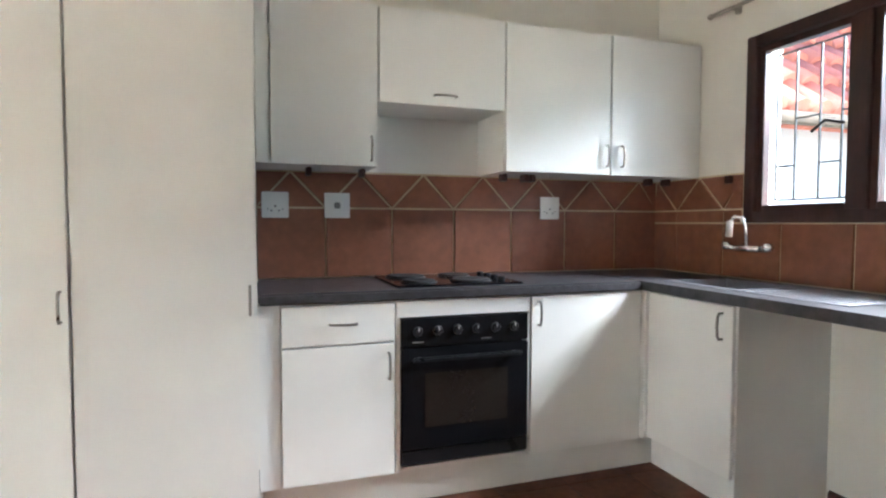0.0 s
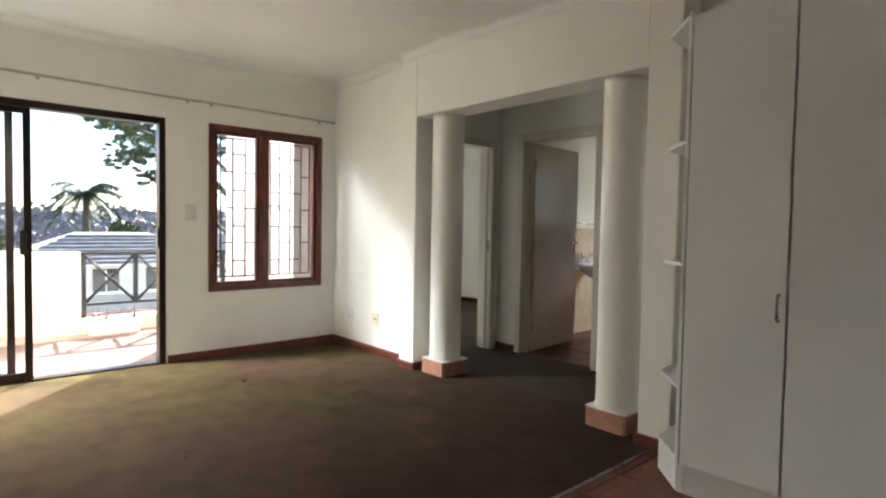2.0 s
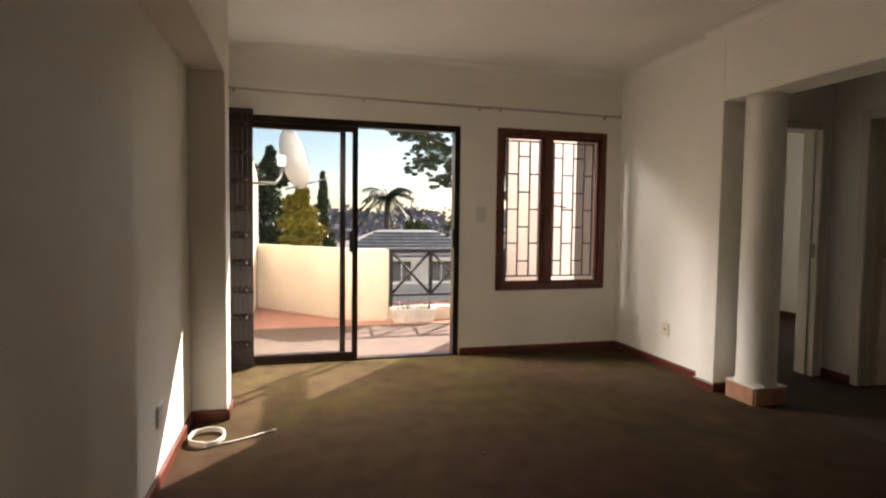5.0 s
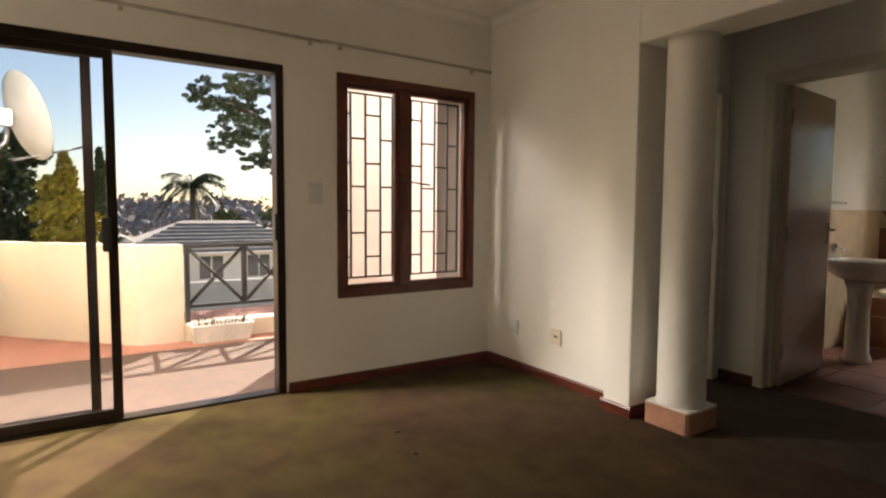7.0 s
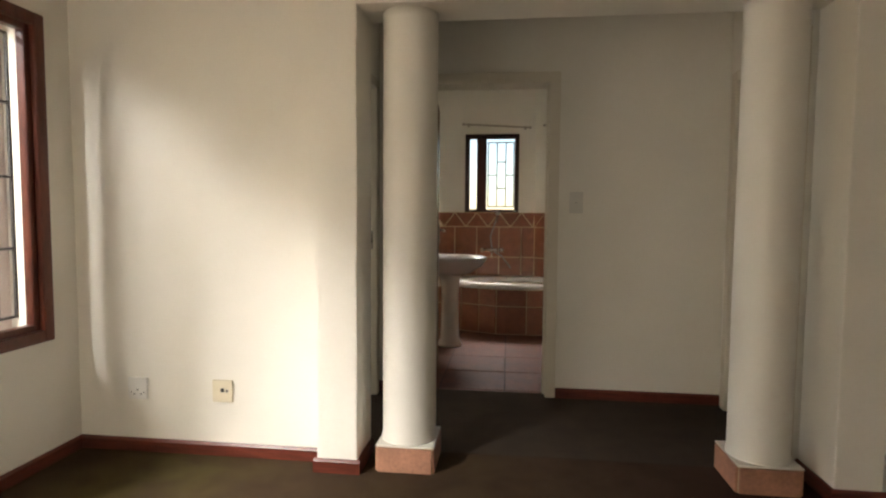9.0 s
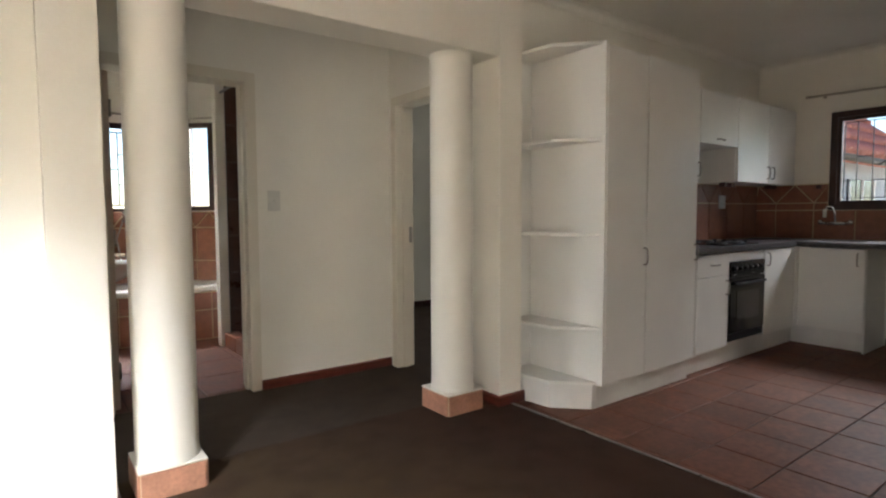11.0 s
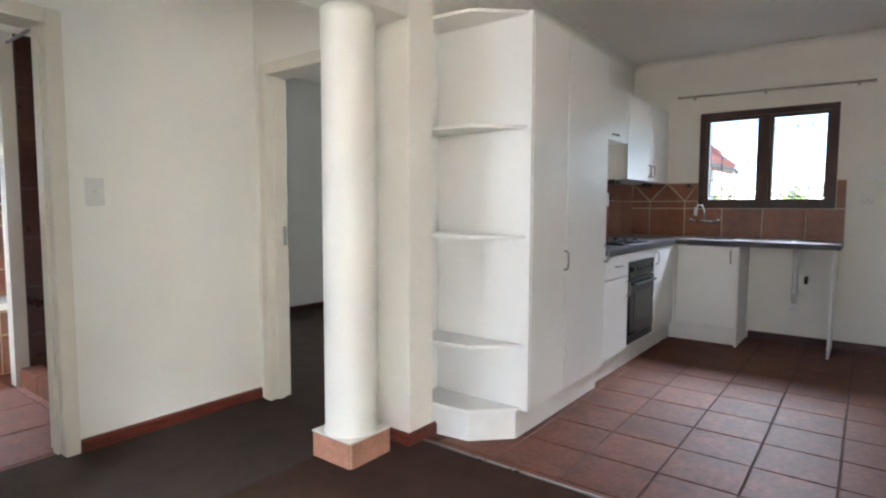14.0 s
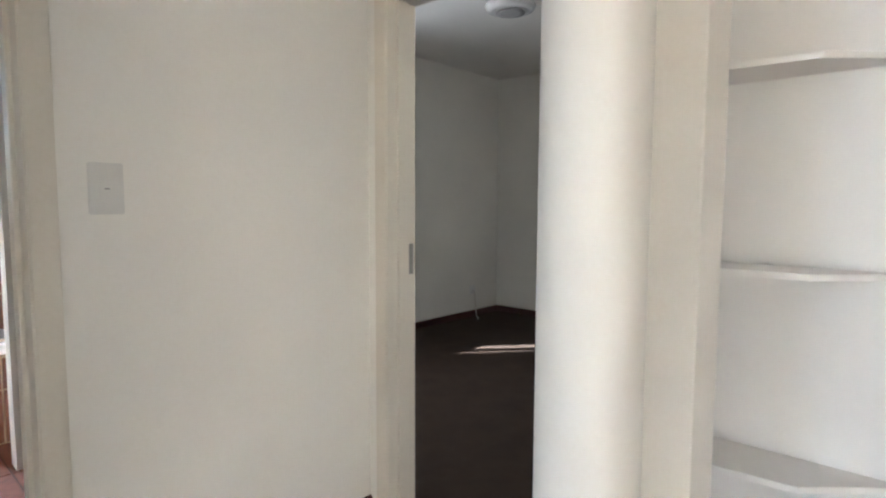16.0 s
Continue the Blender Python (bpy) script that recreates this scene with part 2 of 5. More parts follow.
DARK_WINDOW = paint("dark_far_glass", (0.03, 0.035, 0.04), 0.15, 0.05, 2, 60, 0.0)
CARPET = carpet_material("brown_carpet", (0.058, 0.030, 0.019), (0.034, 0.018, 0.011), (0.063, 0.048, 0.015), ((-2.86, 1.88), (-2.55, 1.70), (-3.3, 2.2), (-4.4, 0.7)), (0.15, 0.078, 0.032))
CARPET_HALL = carpet_material("grey_brown_carpet", (0.060, 0.042, 0.030), (0.042, 0.030, 0.022), (0.060, 0.046, 0.031))
GLASS = glass_material("clear_glass", (0.97, 0.98, 0.98))
FROSTED = frosted_material("frosted_glass")


# ---- building helpers ----
def block(bm, x0, x1, y0, y1, z0, z1, bevel=0.0):
    vs = [bm.verts.new((x, y, z)) for x in (x0, x1) for y in (y0, y1) for z in (z0, z1)]
    fs = [bm.faces.new([vs[i] for i in q]) for q in ((0, 1, 3, 2), (4, 6, 7, 5), (0, 4, 5, 1), (2, 3, 7, 6), (0, 2, 6, 4), (1, 5, 7, 3))]
    if bevel:
        edges = {e for f in fs for e in f.edges}
        bmesh.ops.bevel(bm, geom=list(edges), offset=bevel, segments=2, affect="EDGES")
    return bm


def boxed(x0, x1, y0, y1, z0, z1, bevel=0.0):
    return block(bmesh.new(), min(x0, x1), max(x0, x1), min(y0, y1), max(y0, y1), min(z0, z1), max(z0, z1), bevel)


def prism(bm, outline, z0, z1, bevel=0.0):
    """An upright prism over a plan outline (counter-clockwise)."""
    lo = [bm.verts.new((x, y, z0)) for x, y in outline]
    hi = [bm.verts.new((x, y, z1)) for x, y in outline]
    n = len(outline)
    fs = [bm.faces.new(lo[::-1]), bm.faces.new(hi)]
    fs += [bm.faces.new((lo[i], lo[(i + 1) % n], hi[(i + 1) % n], hi[i])) for i in range(n)]
    if bevel:
        bmesh.ops.bevel(bm, geom=list({e for f in fs for e in f.edges}), offset=bevel, segments=2, affect="EDGES")
    return bm


def tube(bm, points, r, seg=10, r_end=None):
    """A round bar along points."""
    points = [Vector(p) for p in points]
    rings = []
    for i, p in enumerate(points):
        d = (points[min(i + 1, len(points) - 1)] - points[max(i - 1, 0)]).normalized()
        a = d.orthogonal().normalized() if not rings else (last - d * last.dot(d)).normalized()
        last, b = a, d.cross(a)
        rr = r if r_end is None else r + (r_end - r) * i / (len(points) - 1)
        rings.append([bm.verts.new(p + (a * math.cos(k * math.tau / seg) + b * math.sin(k * math.tau / seg)) * rr) for k in range(seg)])
    for s, t in zip(rings, rings[1:]):
        for k in range(seg):
            f = bm.faces.new((s[k], s[(k + 1) % seg], t[(k + 1) % seg], t[k]))
            f.smooth = True
    bm.faces.new(rings[0][::-1])
    bm.faces.new(rings[-1])
    return bm


def lathe(bm, profile, centre, seg=32, sx=1.0, sy=1.0):
    """A turned shape: (radius, height) pairs about an upright axis."""
    c, rings = Vector(centre), []
    for r, z in profile:
        rings.append([bm.verts.new(c + Vector((sx * r * math.cos(k * math.tau / seg), sy * r * math.sin(k * math.tau / seg), z))) for k in range(seg)])
    for s, t in zip(rings, rings[1:]):
        for k in range(seg):
            f = bm.faces.new((s[k], s[(k + 1) % seg], t[(k + 1) % seg], t[k]))
            f.smooth = True
    if profile[0][0] > 1e-6:
        bm.faces.new(rings[0][::-1])
    if profile[-1][0] > 1e-6:
        bm.faces.new(rings[-1])
    return bm


def mesh_of(name, bm, material):
    bmesh.ops.recalc_face_normals(bm, faces=bm.faces)
    me = bpy.data.meshes.new(name)
    bm.to_mesh(me)
    bm.free()
    me.materials.append(material)
    return me


def part(name, bm, material, parent, label=""):
    """A bmesh in world places, as one mesh under a thing or a part."""
    home = Vector(parent["home"]) if "home" in parent else Vector()
    bmesh.ops.translate(bm, vec=-home, verts=bm.verts)
    ob = new(name, mesh_of(name, bm, material))
    ob.parent = parent
    ob["home"] = tuple(home)
    return tagged(ob, label)


def thing(name, home, label, category, group="", kind=""):
    ob = new(name)
    ob.location = home
    ob["home"] = tuple(home)
    ob.empty_display_size = 0.05
    return tagged(ob, label, category, group, kind)


def solid(name, bm, material, label="", category="", kind="structure", group=""):
    return tagged(new(name, mesh_of(name, bm, material)), label, category, group, kind)


def wall(name, axis, at, thick, a0, a1, z0, z1, holes=(), material=None, label=""):
    """A wall across axis ('x' or 'y') from at to at + thick, from a0 to a1, with openings (a0, a1, z0, z1) through it."""
    aa = sorted({a0, a1, *[v for h in holes for v in h[:2]]})
    zz = sorted({z0, z1, *[v for h in holes for v in h[2:]]})
    full = {}
    for i in range(len(aa) - 1):
        for j in range(len(zz) - 1):
            a, z = (aa[i] + aa[i + 1]) / 2, (zz[j] + zz[j + 1]) / 2
            full[i, j] = not any(h[0] < a < h[1] and h[2] < z < h[3] for h in holes)
    bm, made = bmesh.new(), {}

    def v(i, k, j):
        if (i, k, j) not in made:
            p = (at + k * thick, aa[i], zz[j]) if axis == "x" else (aa[i], at + k * thick, zz[j])
            made[i, k, j] = bm.verts.new(p)
        return made[i, k, j]

    for (i, j), on in full.items():
        if not on:
            continue
        for k in (0, 1):
            bm.faces.new((v(i, k, j), v(i + 1, k, j), v(i + 1, k, j + 1), v(i, k, j + 1)))
        for di, dj, e in ((-1, 0, ((i, j), (i, j + 1))), (1, 0, ((i + 1, j), (i + 1, j + 1))), (0, -1, ((i, j), (i + 1, j))), (0, 1, ((i, j + 1), (i + 1, j + 1)))):
            if not full.get((i + di, j + dj), False):
                (p, q), (r, s) = e
                bm.faces.new((v(p, 0, q), v(r, 0, s), v(r, 1, s), v(p, 1, q)))
    return solid(name, bm, material or WALL, label)


# ---- the rooms ----
CEILING = 2.66
WX, EX = -5.236, 2.054
wall("wall_west", "x", WX - 0.23, 0.23, -1.2, 2.84, -0.05, CEILING, [(-1.03, 1.075, -0.05, 2.09), (1.430, 2.555, 0.593, 2.097)])
wall("wall_south", "y", -1.2, 0.22, WX, -0.45, 0, CEILING)
wall("wall_south_kitchen", "y", -1.2, 0.22, -0.45, EX + 0.22, 0, CEILING)
solid("wall_south_pier", boxed(-4.17, -3.957, -0.979, -0.775, 0, CEILING, 0.004), WALL)
solid("wall_south_beam", boxed(-3.957, -1.99, -0.979, -0.775, 2.108, CEILING, 0.004), WALL)
solid("wall_south_near_pier", boxed(-1.99, -1.27, -0.979, -0.775, 0, CEILING, 0.012), WALL)
solid("wall_south_stub", boxed(-1.269, -0.45, -0.979, -0.652, 0, CEILING, 0.02), WALL)
wall("wall_north_lounge", "y", 2.712, 0.15, WX, -3.956, 0, CEILING)
solid("wall_portal_pier", boxed(-3.955, -3.765, 2.606, 2.87, 0, CEILING, 0.003), WALL)
solid("wall_portal_beam", boxed(-3.765, -1.718, 2.606, 2.87, 2.121, CEILING, 0.004), WALL)
solid("wall_portal_nib", boxed(-1.718, -1.530, 2.606, 2.90, 0, CEILING, 0.003), WALL)
wall("wall_passage_west", "x", -4.10, 0.15, 2.871, 3.829, 0, CEILING, [(2.95, 3.735, 0, 2.02)])
wall("wall_passage_north", "y", 3.83, 0.168, -4.10, -1.60, 0, CEILING, [(-3.66, -2.815, 0, 2.067)])
wall("wall_passage_east", "x", -1.742, 0.13, 2.901, 3.829, 0, CEILING, [(2.95, 3.735, 0, 2.02)])
wall("wall_kitchen_north", "y", 2.795, 0.106, -1.529, EX + 0.22, 0, CEILING)
wall("wall_east", "x", EX, 0.22, -1.2, 2.794, 0, CEILING, [(1.039, 2.141, 1.21, 2.115), (-0.93, -0.03, 0, 2.03)])
solid("wall_entrance_pier", boxed(1.563, EX, 0.030, 0.281, 0, CEILING, 0.005), WALL)
# bedroom behind the kitchen
wall("wall_bedroom_north", "y", 6.03, 0.2, -1.60, 2.29, 0, CEILING, [(-0.95, -0.36, 0.86, 1.95)])
wall("wall_bedroom_east", "x", 2.09, 0.2, 2.902, 6.03, 0, CEILING)
wall("wall_bedroom_west", "x", -1.70, 0.10, 4.0, 6.56, 0, CEILING)
# bathroom
wall("wall_bath_west", "x", -4.07, 0.12, 4.0, 6.7, 0, CEILING)
wall("wall_bath_north", "y", 6.5, 0.2, -3.95, -2.72, 0, CEILING, [(-3.584, -2.982, 1.207, 2.098)])
# far bedroom
wall("wall_far_west", "x", -7.0, 0.2, 2.85, 6.2, 0, CEILING, [(3.9, 4.9, 0.9, 2.09)])
wall("wall_far_north", "y", 6.05, 0.15, -6.8, -4.07, 0, CEILING)
wall("wall_far_south", "y", 2.85, 0.13, -6.8, -4.10, 0, CEILING)


def diagonal_wall():
    """The bathroom's slanting corner wall, with its window opening."""
    d = Vector((0.7071, -0.7071, 0))
    n = Vector((0.7071, 0.7071, 0))
    o = Vector((-2.80, 6.5, 0))
    bm = bmesh.new()
    for s0, s1, z0, z1 in ((0, 0.2, 0, CEILING), (0.2, 0.78, 0, 1.235), (0.2, 0.78, 2.13, CEILING), (0.78, 1.56, 0, CEILING)):
        made = []
        for s in (s0, s1):
            for k in (0, 0.12):
                for z in (z0, z1):
                    made.append(bm.verts.new(o + d * s + n * k + Vector((0, 0, z))))
        for q in ((0, 1, 3, 2), (4, 6, 7, 5), (0, 4, 5, 1), (2, 3, 7, 6), (0, 2, 6, 4), (1, 5, 7, 3)):
            bm.faces.new([made[i] for i in q])
    solid("wall_bath_slanted", bm, WALL)


diagonal_wall()
wall("wall_shower_stub", "y", 5.30, 0.10, -2.63, -1.701, 0, 2.33, label="short shower partition")

bm = boxed(-5.45, 2.95, -1.2, 6.75, CEILING, CEILING + 0.12)
block(bm, -7.0, -5.45, 2.62, 6.75, CEILING, CEILING + 0.12)
solid("ceiling", bm, CEIL)
bm = bmesh.new()
for run in (((WX, -0.979), (WX, 2.712)), ((WX, 2.712), (-3.956, 2.712)), ((-3.956, 2.606), (-1.53, 2.606)), ((-1.53, 2.795), (EX, 2.795)), ((EX, 2.795), (EX, 0.281)),
            ((EX, 0.281), (1.563, 0.281)), ((1.563, 0.281), (1.563, 0.030)), ((1.563, 0.030), (EX, 0.030)), ((EX, 0.030), (EX, -0.979)), ((-3.957, -0.775), (-1.99, -0.775))):
    (xa, ya), (xb, yb) = run
    a, b = Vector((xa, ya, CEILING)), Vector((xb, yb, CEILING))
    d = (b - a).normalized()
    side = Vector((d.y, -d.x, 0))
    if run[0][1] < -0.7 and run[1][1] < -0.7 and abs(xa - xb) > 1:
        side = -side
    profile = [(0.001, -0.062)] + [(0.062 - 0.057 * math.cos(k * math.pi / 10), -0.062 + 0.057 * math.sin(k * math.pi / 10)) for k in range(6)] + [(0.062, -0.001), (0.001, -0.001)]
    ends = [[bm.verts.new(p + side * u + Vector((0, 0, w))) for u, w in profile] for p in (a, b)]
    for k in range(len(profile)):
        q = (k + 1) % len(profile)
        bm.faces.new((ends[0][k], ends[0][q], ends[1][q], ends[1][k]))
    bm.faces.new(ends[0])
    bm.faces.new(ends[1][::-1])
solid("trim_cornice", bm, CEIL)

# floors: concrete, carpets, grout beds
solid("floor_slab", boxed(-7.0, 2.95, -1.2, 6.75, -0.25, -0.03), GROUT)
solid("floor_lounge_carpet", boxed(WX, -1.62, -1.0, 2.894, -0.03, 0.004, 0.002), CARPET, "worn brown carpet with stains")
solid("floor_passage_carpet", boxed(-4.11, -1.60, 2.897, 3.90, -0.03, 0.002, 0.002), CARPET_HALL, "grey-brown passage carpet")
solid("floor_bedroom_carpet", boxed(-1.60, 2.09, 2.902, 6.03, -0.03, 0.0), CARPET_HALL)
solid("floor_far_bedroom_carpet", boxed(-6.8, -4.112, 2.98, 6.05, -0.03, 0.0), CARPET_HALL)
kitchen_floor = solid("floor_kitchen", boxed(-1.619, EX, -1.0, 2.79, -0.03, -0.006), GROUT, "terracotta tiled kitchen floor")
bath_floor = solid("floor_bathroom", boxed(-3.95, -1.70, 3.902, 6.5, -0.03, -0.006), GROUT, "terracotta tiled bathroom floor")
solid("trim_carpet_strip", boxed(-1.632, -1.612, -0.96, 2.66, -0.004, 0.008, 0.003), PEWTER)


def skirting(x0, y0, x1, y1, side, material=SKIRT, h=0.068, deep=0.016):
    """A skirting board along a wall; side: which way it stands off (x, y)."""
    a, b, s = Vector((x0, y0, 0)), Vector((x1, y1, 0)), Vector((*side, 0))
    bm = bmesh.new()
    prof = [(0.001, 0.003), (deep, 0.003), (deep, h - 0.012), (deep * 0.5, h), (0.001, h)]
    ends = [[bm.verts.new(p + s * u + Vector((0, 0, w))) for u, w in prof] for p in (a, b)]
    for k in range(5):
        bm.faces.new((ends[0][k], ends[0][(k + 1) % 5], ends[1][(k + 1) % 5], ends[1][k]))
    bm.faces.new(ends[0])
    bm.faces.new(ends[1])
    solid("baseboard", bm, material)


for x0, y0, x1, y1, sx, sy in ((WX, 1.09, WX, 2.712, 1, 0), (WX, 2.712, -3.955, 2.712, 0, -1), (-3.971, 2.606, -3.749, 2.606, 0, -1), (-3.955, 2.711, -3.955, 2.606, -1, 0), (-3.765, 2.606, -3.765, 2.87, 1, 0),
                               (-1.718, 2.606, -1.718, 2.90, -1, 0), (-1.734, 2.606, -1.51, 2.606, 0, -1), (-2.769, 3.83, -1.743, 3.83, 0, -1), (-3.949, 3.83, -3.706, 3.83, 0, -1),
                               (WX, -0.98, -4.17, -0.98, 0, 1), (-3.957, -0.98, -1.99, -0.98, 0, 1), (-3.957, -0.98, -3.957, -0.759, 1, 0), (-4.17, -0.775, -3.941, -0.775, 0, 1), (-1.99, -0.775, -1.27, -0.775, 0, 1)):
    skirting(x0, y0, x1, y1, (sx, sy))
for x0, y0, x1, y1, sx, sy in ((EX, 1.66, EX, 0.281, -1, 0), (EX, 0.281, 1.547, 0.281, 0, 1), (1.563, 0.297, 1.563, 0.014, -1, 0), (1.547, 0.030, EX, 0.030, 0, -1), (-1.60, 6.03, 2.09, 6.03, 0, -1), (2.09, 6.03, 2.09, 2.91, -1, 0),
                               (-6.8, 6.05, -4.07, 6.05, 0, -1), (-6.8, 3.0, -6.8, 6.05, 1, 0)):
    skirting(x0, y0, x1, y1, (sx, sy), SKIRT_DARK)


# ---- columns ----
def column(x, y):
    c = thing("column", (x, y, 0), "round cream plastered column on a salmon tiled plinth", "column", "portal columns")
    part("shaft", lathe(bmesh.new(), [(0.133, 0.128), (0.133, 0.14), (0.128, 0.16), (0.128, 1.1), (0.127, 2.08), (0.129, 2.122)], (x, y, 0), 40), COLUMN, c)
    part("plinth", boxed(x - 0.129, x + 0.129, y - 0.129, y + 0.129, 0.002, 0.122), GROUT_PALE, c)
    for sx, sy, wx, wy in ((0, -1, 0.126, 0.0055), (0, 1, 0.126, 0.0055), (-1, 0, 0.0055, 0.126), (1, 0, 0.0055, 0.126)):
        cx, cy = x + sx * 0.1335, y + sy * 0.1335
        part("plinth_tile", boxed(cx - wx, cx + wx, cy - wy, cy + wy, 0.004, 0.118, 0.002), PLINTH_TILE, c, "salmon tile")
    part("plinth_cap", boxed(x - 0.137, x + 0.137, y - 0.137, y + 0.137, 0.1222, 0.130, 0.003), COLUMN, c)
    return c


column(-3.550, 2.773)
column(-1.953, 2.776)


# ---- windows and doors ----
def timber_window(name, label, plane, out, a0, a1, z0, z1, material, mullion, sashes=True, axis="x", glass=GLASS, face=0.055):
    """A timber window in a wall across axis; plane: the inner wall face, out: +1 or -1 towards outdoors."""
    def slab(u0, u1, p0, p1, w0, w1, bevel=0.004):
        q0, q1 = plane + out * p0, plane + out * p1
        return boxed(q0, q1, u0, u1, w0, w1, bevel) if axis == "x" else boxed(u0, u1, q0, q1, w0, w1, bevel)

    home = (plane, (a0 + a1) / 2, z0) if axis == "x" else ((a0 + a1) / 2, plane, z0)
    w = thing(name, home, label, "window", kind="structure")
    f = face
    for nm, u0, u1, w0, w1 in (("window_frame", a0, a0 + f, z0, z1), ("window_frame", a1 - f, a1, z0, z1), ("window_frame", a0 + f, a1 - f, z1 - f, z1), ("window_sill", a0 + f, a1 - f, z0, z0 + f)):
        part(nm, slab(u0, u1, -0.012, 0.085, w0, w1), material, w)
    part("mullion", slab(mullion - 0.035, mullion + 0.035, -0.004, 0.08, z0 + f, z1 - f), material, w)
    for s0, s1 in ((a0 + f, mullion - 0.035), (mullion + 0.035, a1 - f)):
        g = 0.03 if f > 0.04 else 0.02
        for u0, u1, w0, w1 in ((s0, s0 + g, z0 + f, z1 - f), (s1 - g, s1, z0 + f, z1 - f), (s0 + g, s1 - g, z0 + f, z0 + f + g), (s0 + g, s1 - g, z1 - f - g, z1 - f)):
            part("sash", slab(u0, u1, 0.015, 0.06, w0, w1, 0.003), material, w)
        pane = part("pane", slab(s0 + g, s1 - g, 0.036, 0.041, z0 + f + g, z1 - f - g, 0), glass, w)
        pane.visible_shadow = False
    return w, slab


def burglar_bars(w, slab, cols, rows_a, rows_b, lo, hi, depth=0.10, r=0.006):
    """Brick-bond burglar bars behind a window: uprights at cols, cross bars that shift from column to column."""
    for c in cols:
        part("bar", slab(c - r, c + r, depth, depth + 2 * r, lo, hi, 0), BLACK_BAR, w)
    for i, (u, v) in enumerate(zip(cols, cols[1:])):
        for z in (rows_a if i % 2 else rows_b):
            part("bar", slab(u + r, v - r, depth, depth + 2 * r, z - r, z + r, 0), BLACK_BAR, w)
    for z in (lo, hi):
        part("bar", slab(cols[0] - r, cols[-1] + r, depth + 0.001, depth + 0.001 + 2 * r, z - r, z + r, 0), BLACK_BAR, w)


w, slab = timber_window("window_1", "red-brown timber casement window with black burglar bars", WX, -1, 1.430, 2.555, 0.593, 2.097, MERANTI, 1.940)
for cols in ([1.506, 1.573, 1.686, 1.803, 1.9], [2.005, 2.056, 2.146, 2.261, 2.376, 2.471]):
    burglar_bars(w, slab, cols, [1.69, 1.356, 1.031] if len(cols) == 5 else [1.857, 1.52, 1.187, 0.86], [1.857, 1.52, 1.187, 0.86] if len(cols) == 5 else [1.69, 1.356, 1.031], 0.715, 2.0)
part("stay", tube(bmesh.new(), [(WX + 0.03, 1.93, 1.40), (WX + 0.055, 1.89, 1.42), (WX + 0.05, 1.86, 1.46)], 0.006), BLACK_BAR, w, "dark window stay")
part("catch", tube(bmesh.new(), [(WX + 0.02, 1.98, 1.395), (WX + 0.05, 2.03, 1.385), (WX + 0.06, 2.12, 1.375)], 0.006), BLACK_BAR, w, "dark casement catch")

w, slab = timber_window("window_2", "dark timber kitchen window with burglar bars", EX, 1, 1.039, 2.141, 1.21, 2.115, MERANTI_DARK, 1.59)
burglar_bars(w, slab, [1.13, 1.24, 1.35, 1.46, 1.53], [1.60, 1.95], [1.60, 1.95], 1.32, 2.02, r=0.004)
burglar_bars(w, slab, [1.645, 1.74, 1.84, 1.96, 2.06], [1.482], [1.70], 1.32, 2.02, r=0.004)
part("stay", tube(bmesh.new(), [(EX - 0.02, 1.64, 1.62), (EX - 0.05, 1.70, 1.64), (EX - 0.05, 1.76, 1.60)], 0.007), BLACK_BAR, w, "dark window stay")

w, slab = timber_window("window_3", "dark timber bathroom window with frosted panes", 6.5, 1, -3.584, -2.982, 1.207, 2.098, MERANTI_DARK, -3.40, axis="y", glass=GLASS, face=0.03)
burglar_bars(w, slab, [-3.33, -3.23, -3.13, -3.04], [1.50, 1.80], [1.65], 1.29, 2.02, depth=0.12)
w, slab = timber_window("window_4", "dark timber bedroom window with burglar bars", 6.03, 1, -0.95, -0.36, 0.86, 1.95, MERANTI_DARK, -0.655, axis="y", face=0.035)
burglar_bars(w, slab, [-0.88, -0.80, -0.72, -0.58, -0.50, -0.42], [1.2, 1.6], [1.4], 0.98, 1.87, r=0.004)
# never in view; this window is added to bring light into the far bedroom
timber_window("window_5", "unseen timber window added to light the far bedroom", -6.8, -1, 3.9, 4.9, 0.9, 2.09, MERANTI_DARK, 4.4)


def slanted_window():
    d, n, o = Vector((0.7071, -0.7071, 0)), Vector((0.7071, 0.7071, 0)), Vector((-2.80, 6.5, 0))
    w = thing("window_6", (o.x + 0.35, o.y - 0.35, 1.235), "narrow dark timber bathroom window", "window", kind="structure")

    def slab(s0, s1, k0, k1, z0, z1):
        bm = boxed(s0, s1, k0, k1, z0, z1, 0.003)
        bmesh.ops.transform(bm, matrix=Matrix(((d.x, n.x, 0, o.x), (d.y, n.y, 0, o.y), (0, 0, 1, 0), (0, 0, 0, 1))), verts=bm.verts)
        return bm
    for s0, s1, z0, z1 in ((0.2, 0.245, 1.235, 2.13), (0.735, 0.78, 1.235, 2.13), (0.245, 0.735, 1.235, 1.28), (0.245, 0.735, 2.085, 2.13), (0.46, 0.52, 1.28, 2.085)):
        part("window_frame", slab(s0, s1, -0.01, 0.08, z0, z1), MERANTI_DARK, w)
    for s0, s1 in ((0.245, 0.46), (0.52, 0.735)):
        pane = part("pane", slab(s0, s1, 0.03, 0.036, 1.28, 2.085), GLASS, w)
        pane.visible_shadow = False
    part("catch", slab(0.47, 0.49, -0.03, -0.01, 1.6, 1.7), BLACK_BAR, w)


slanted_window()


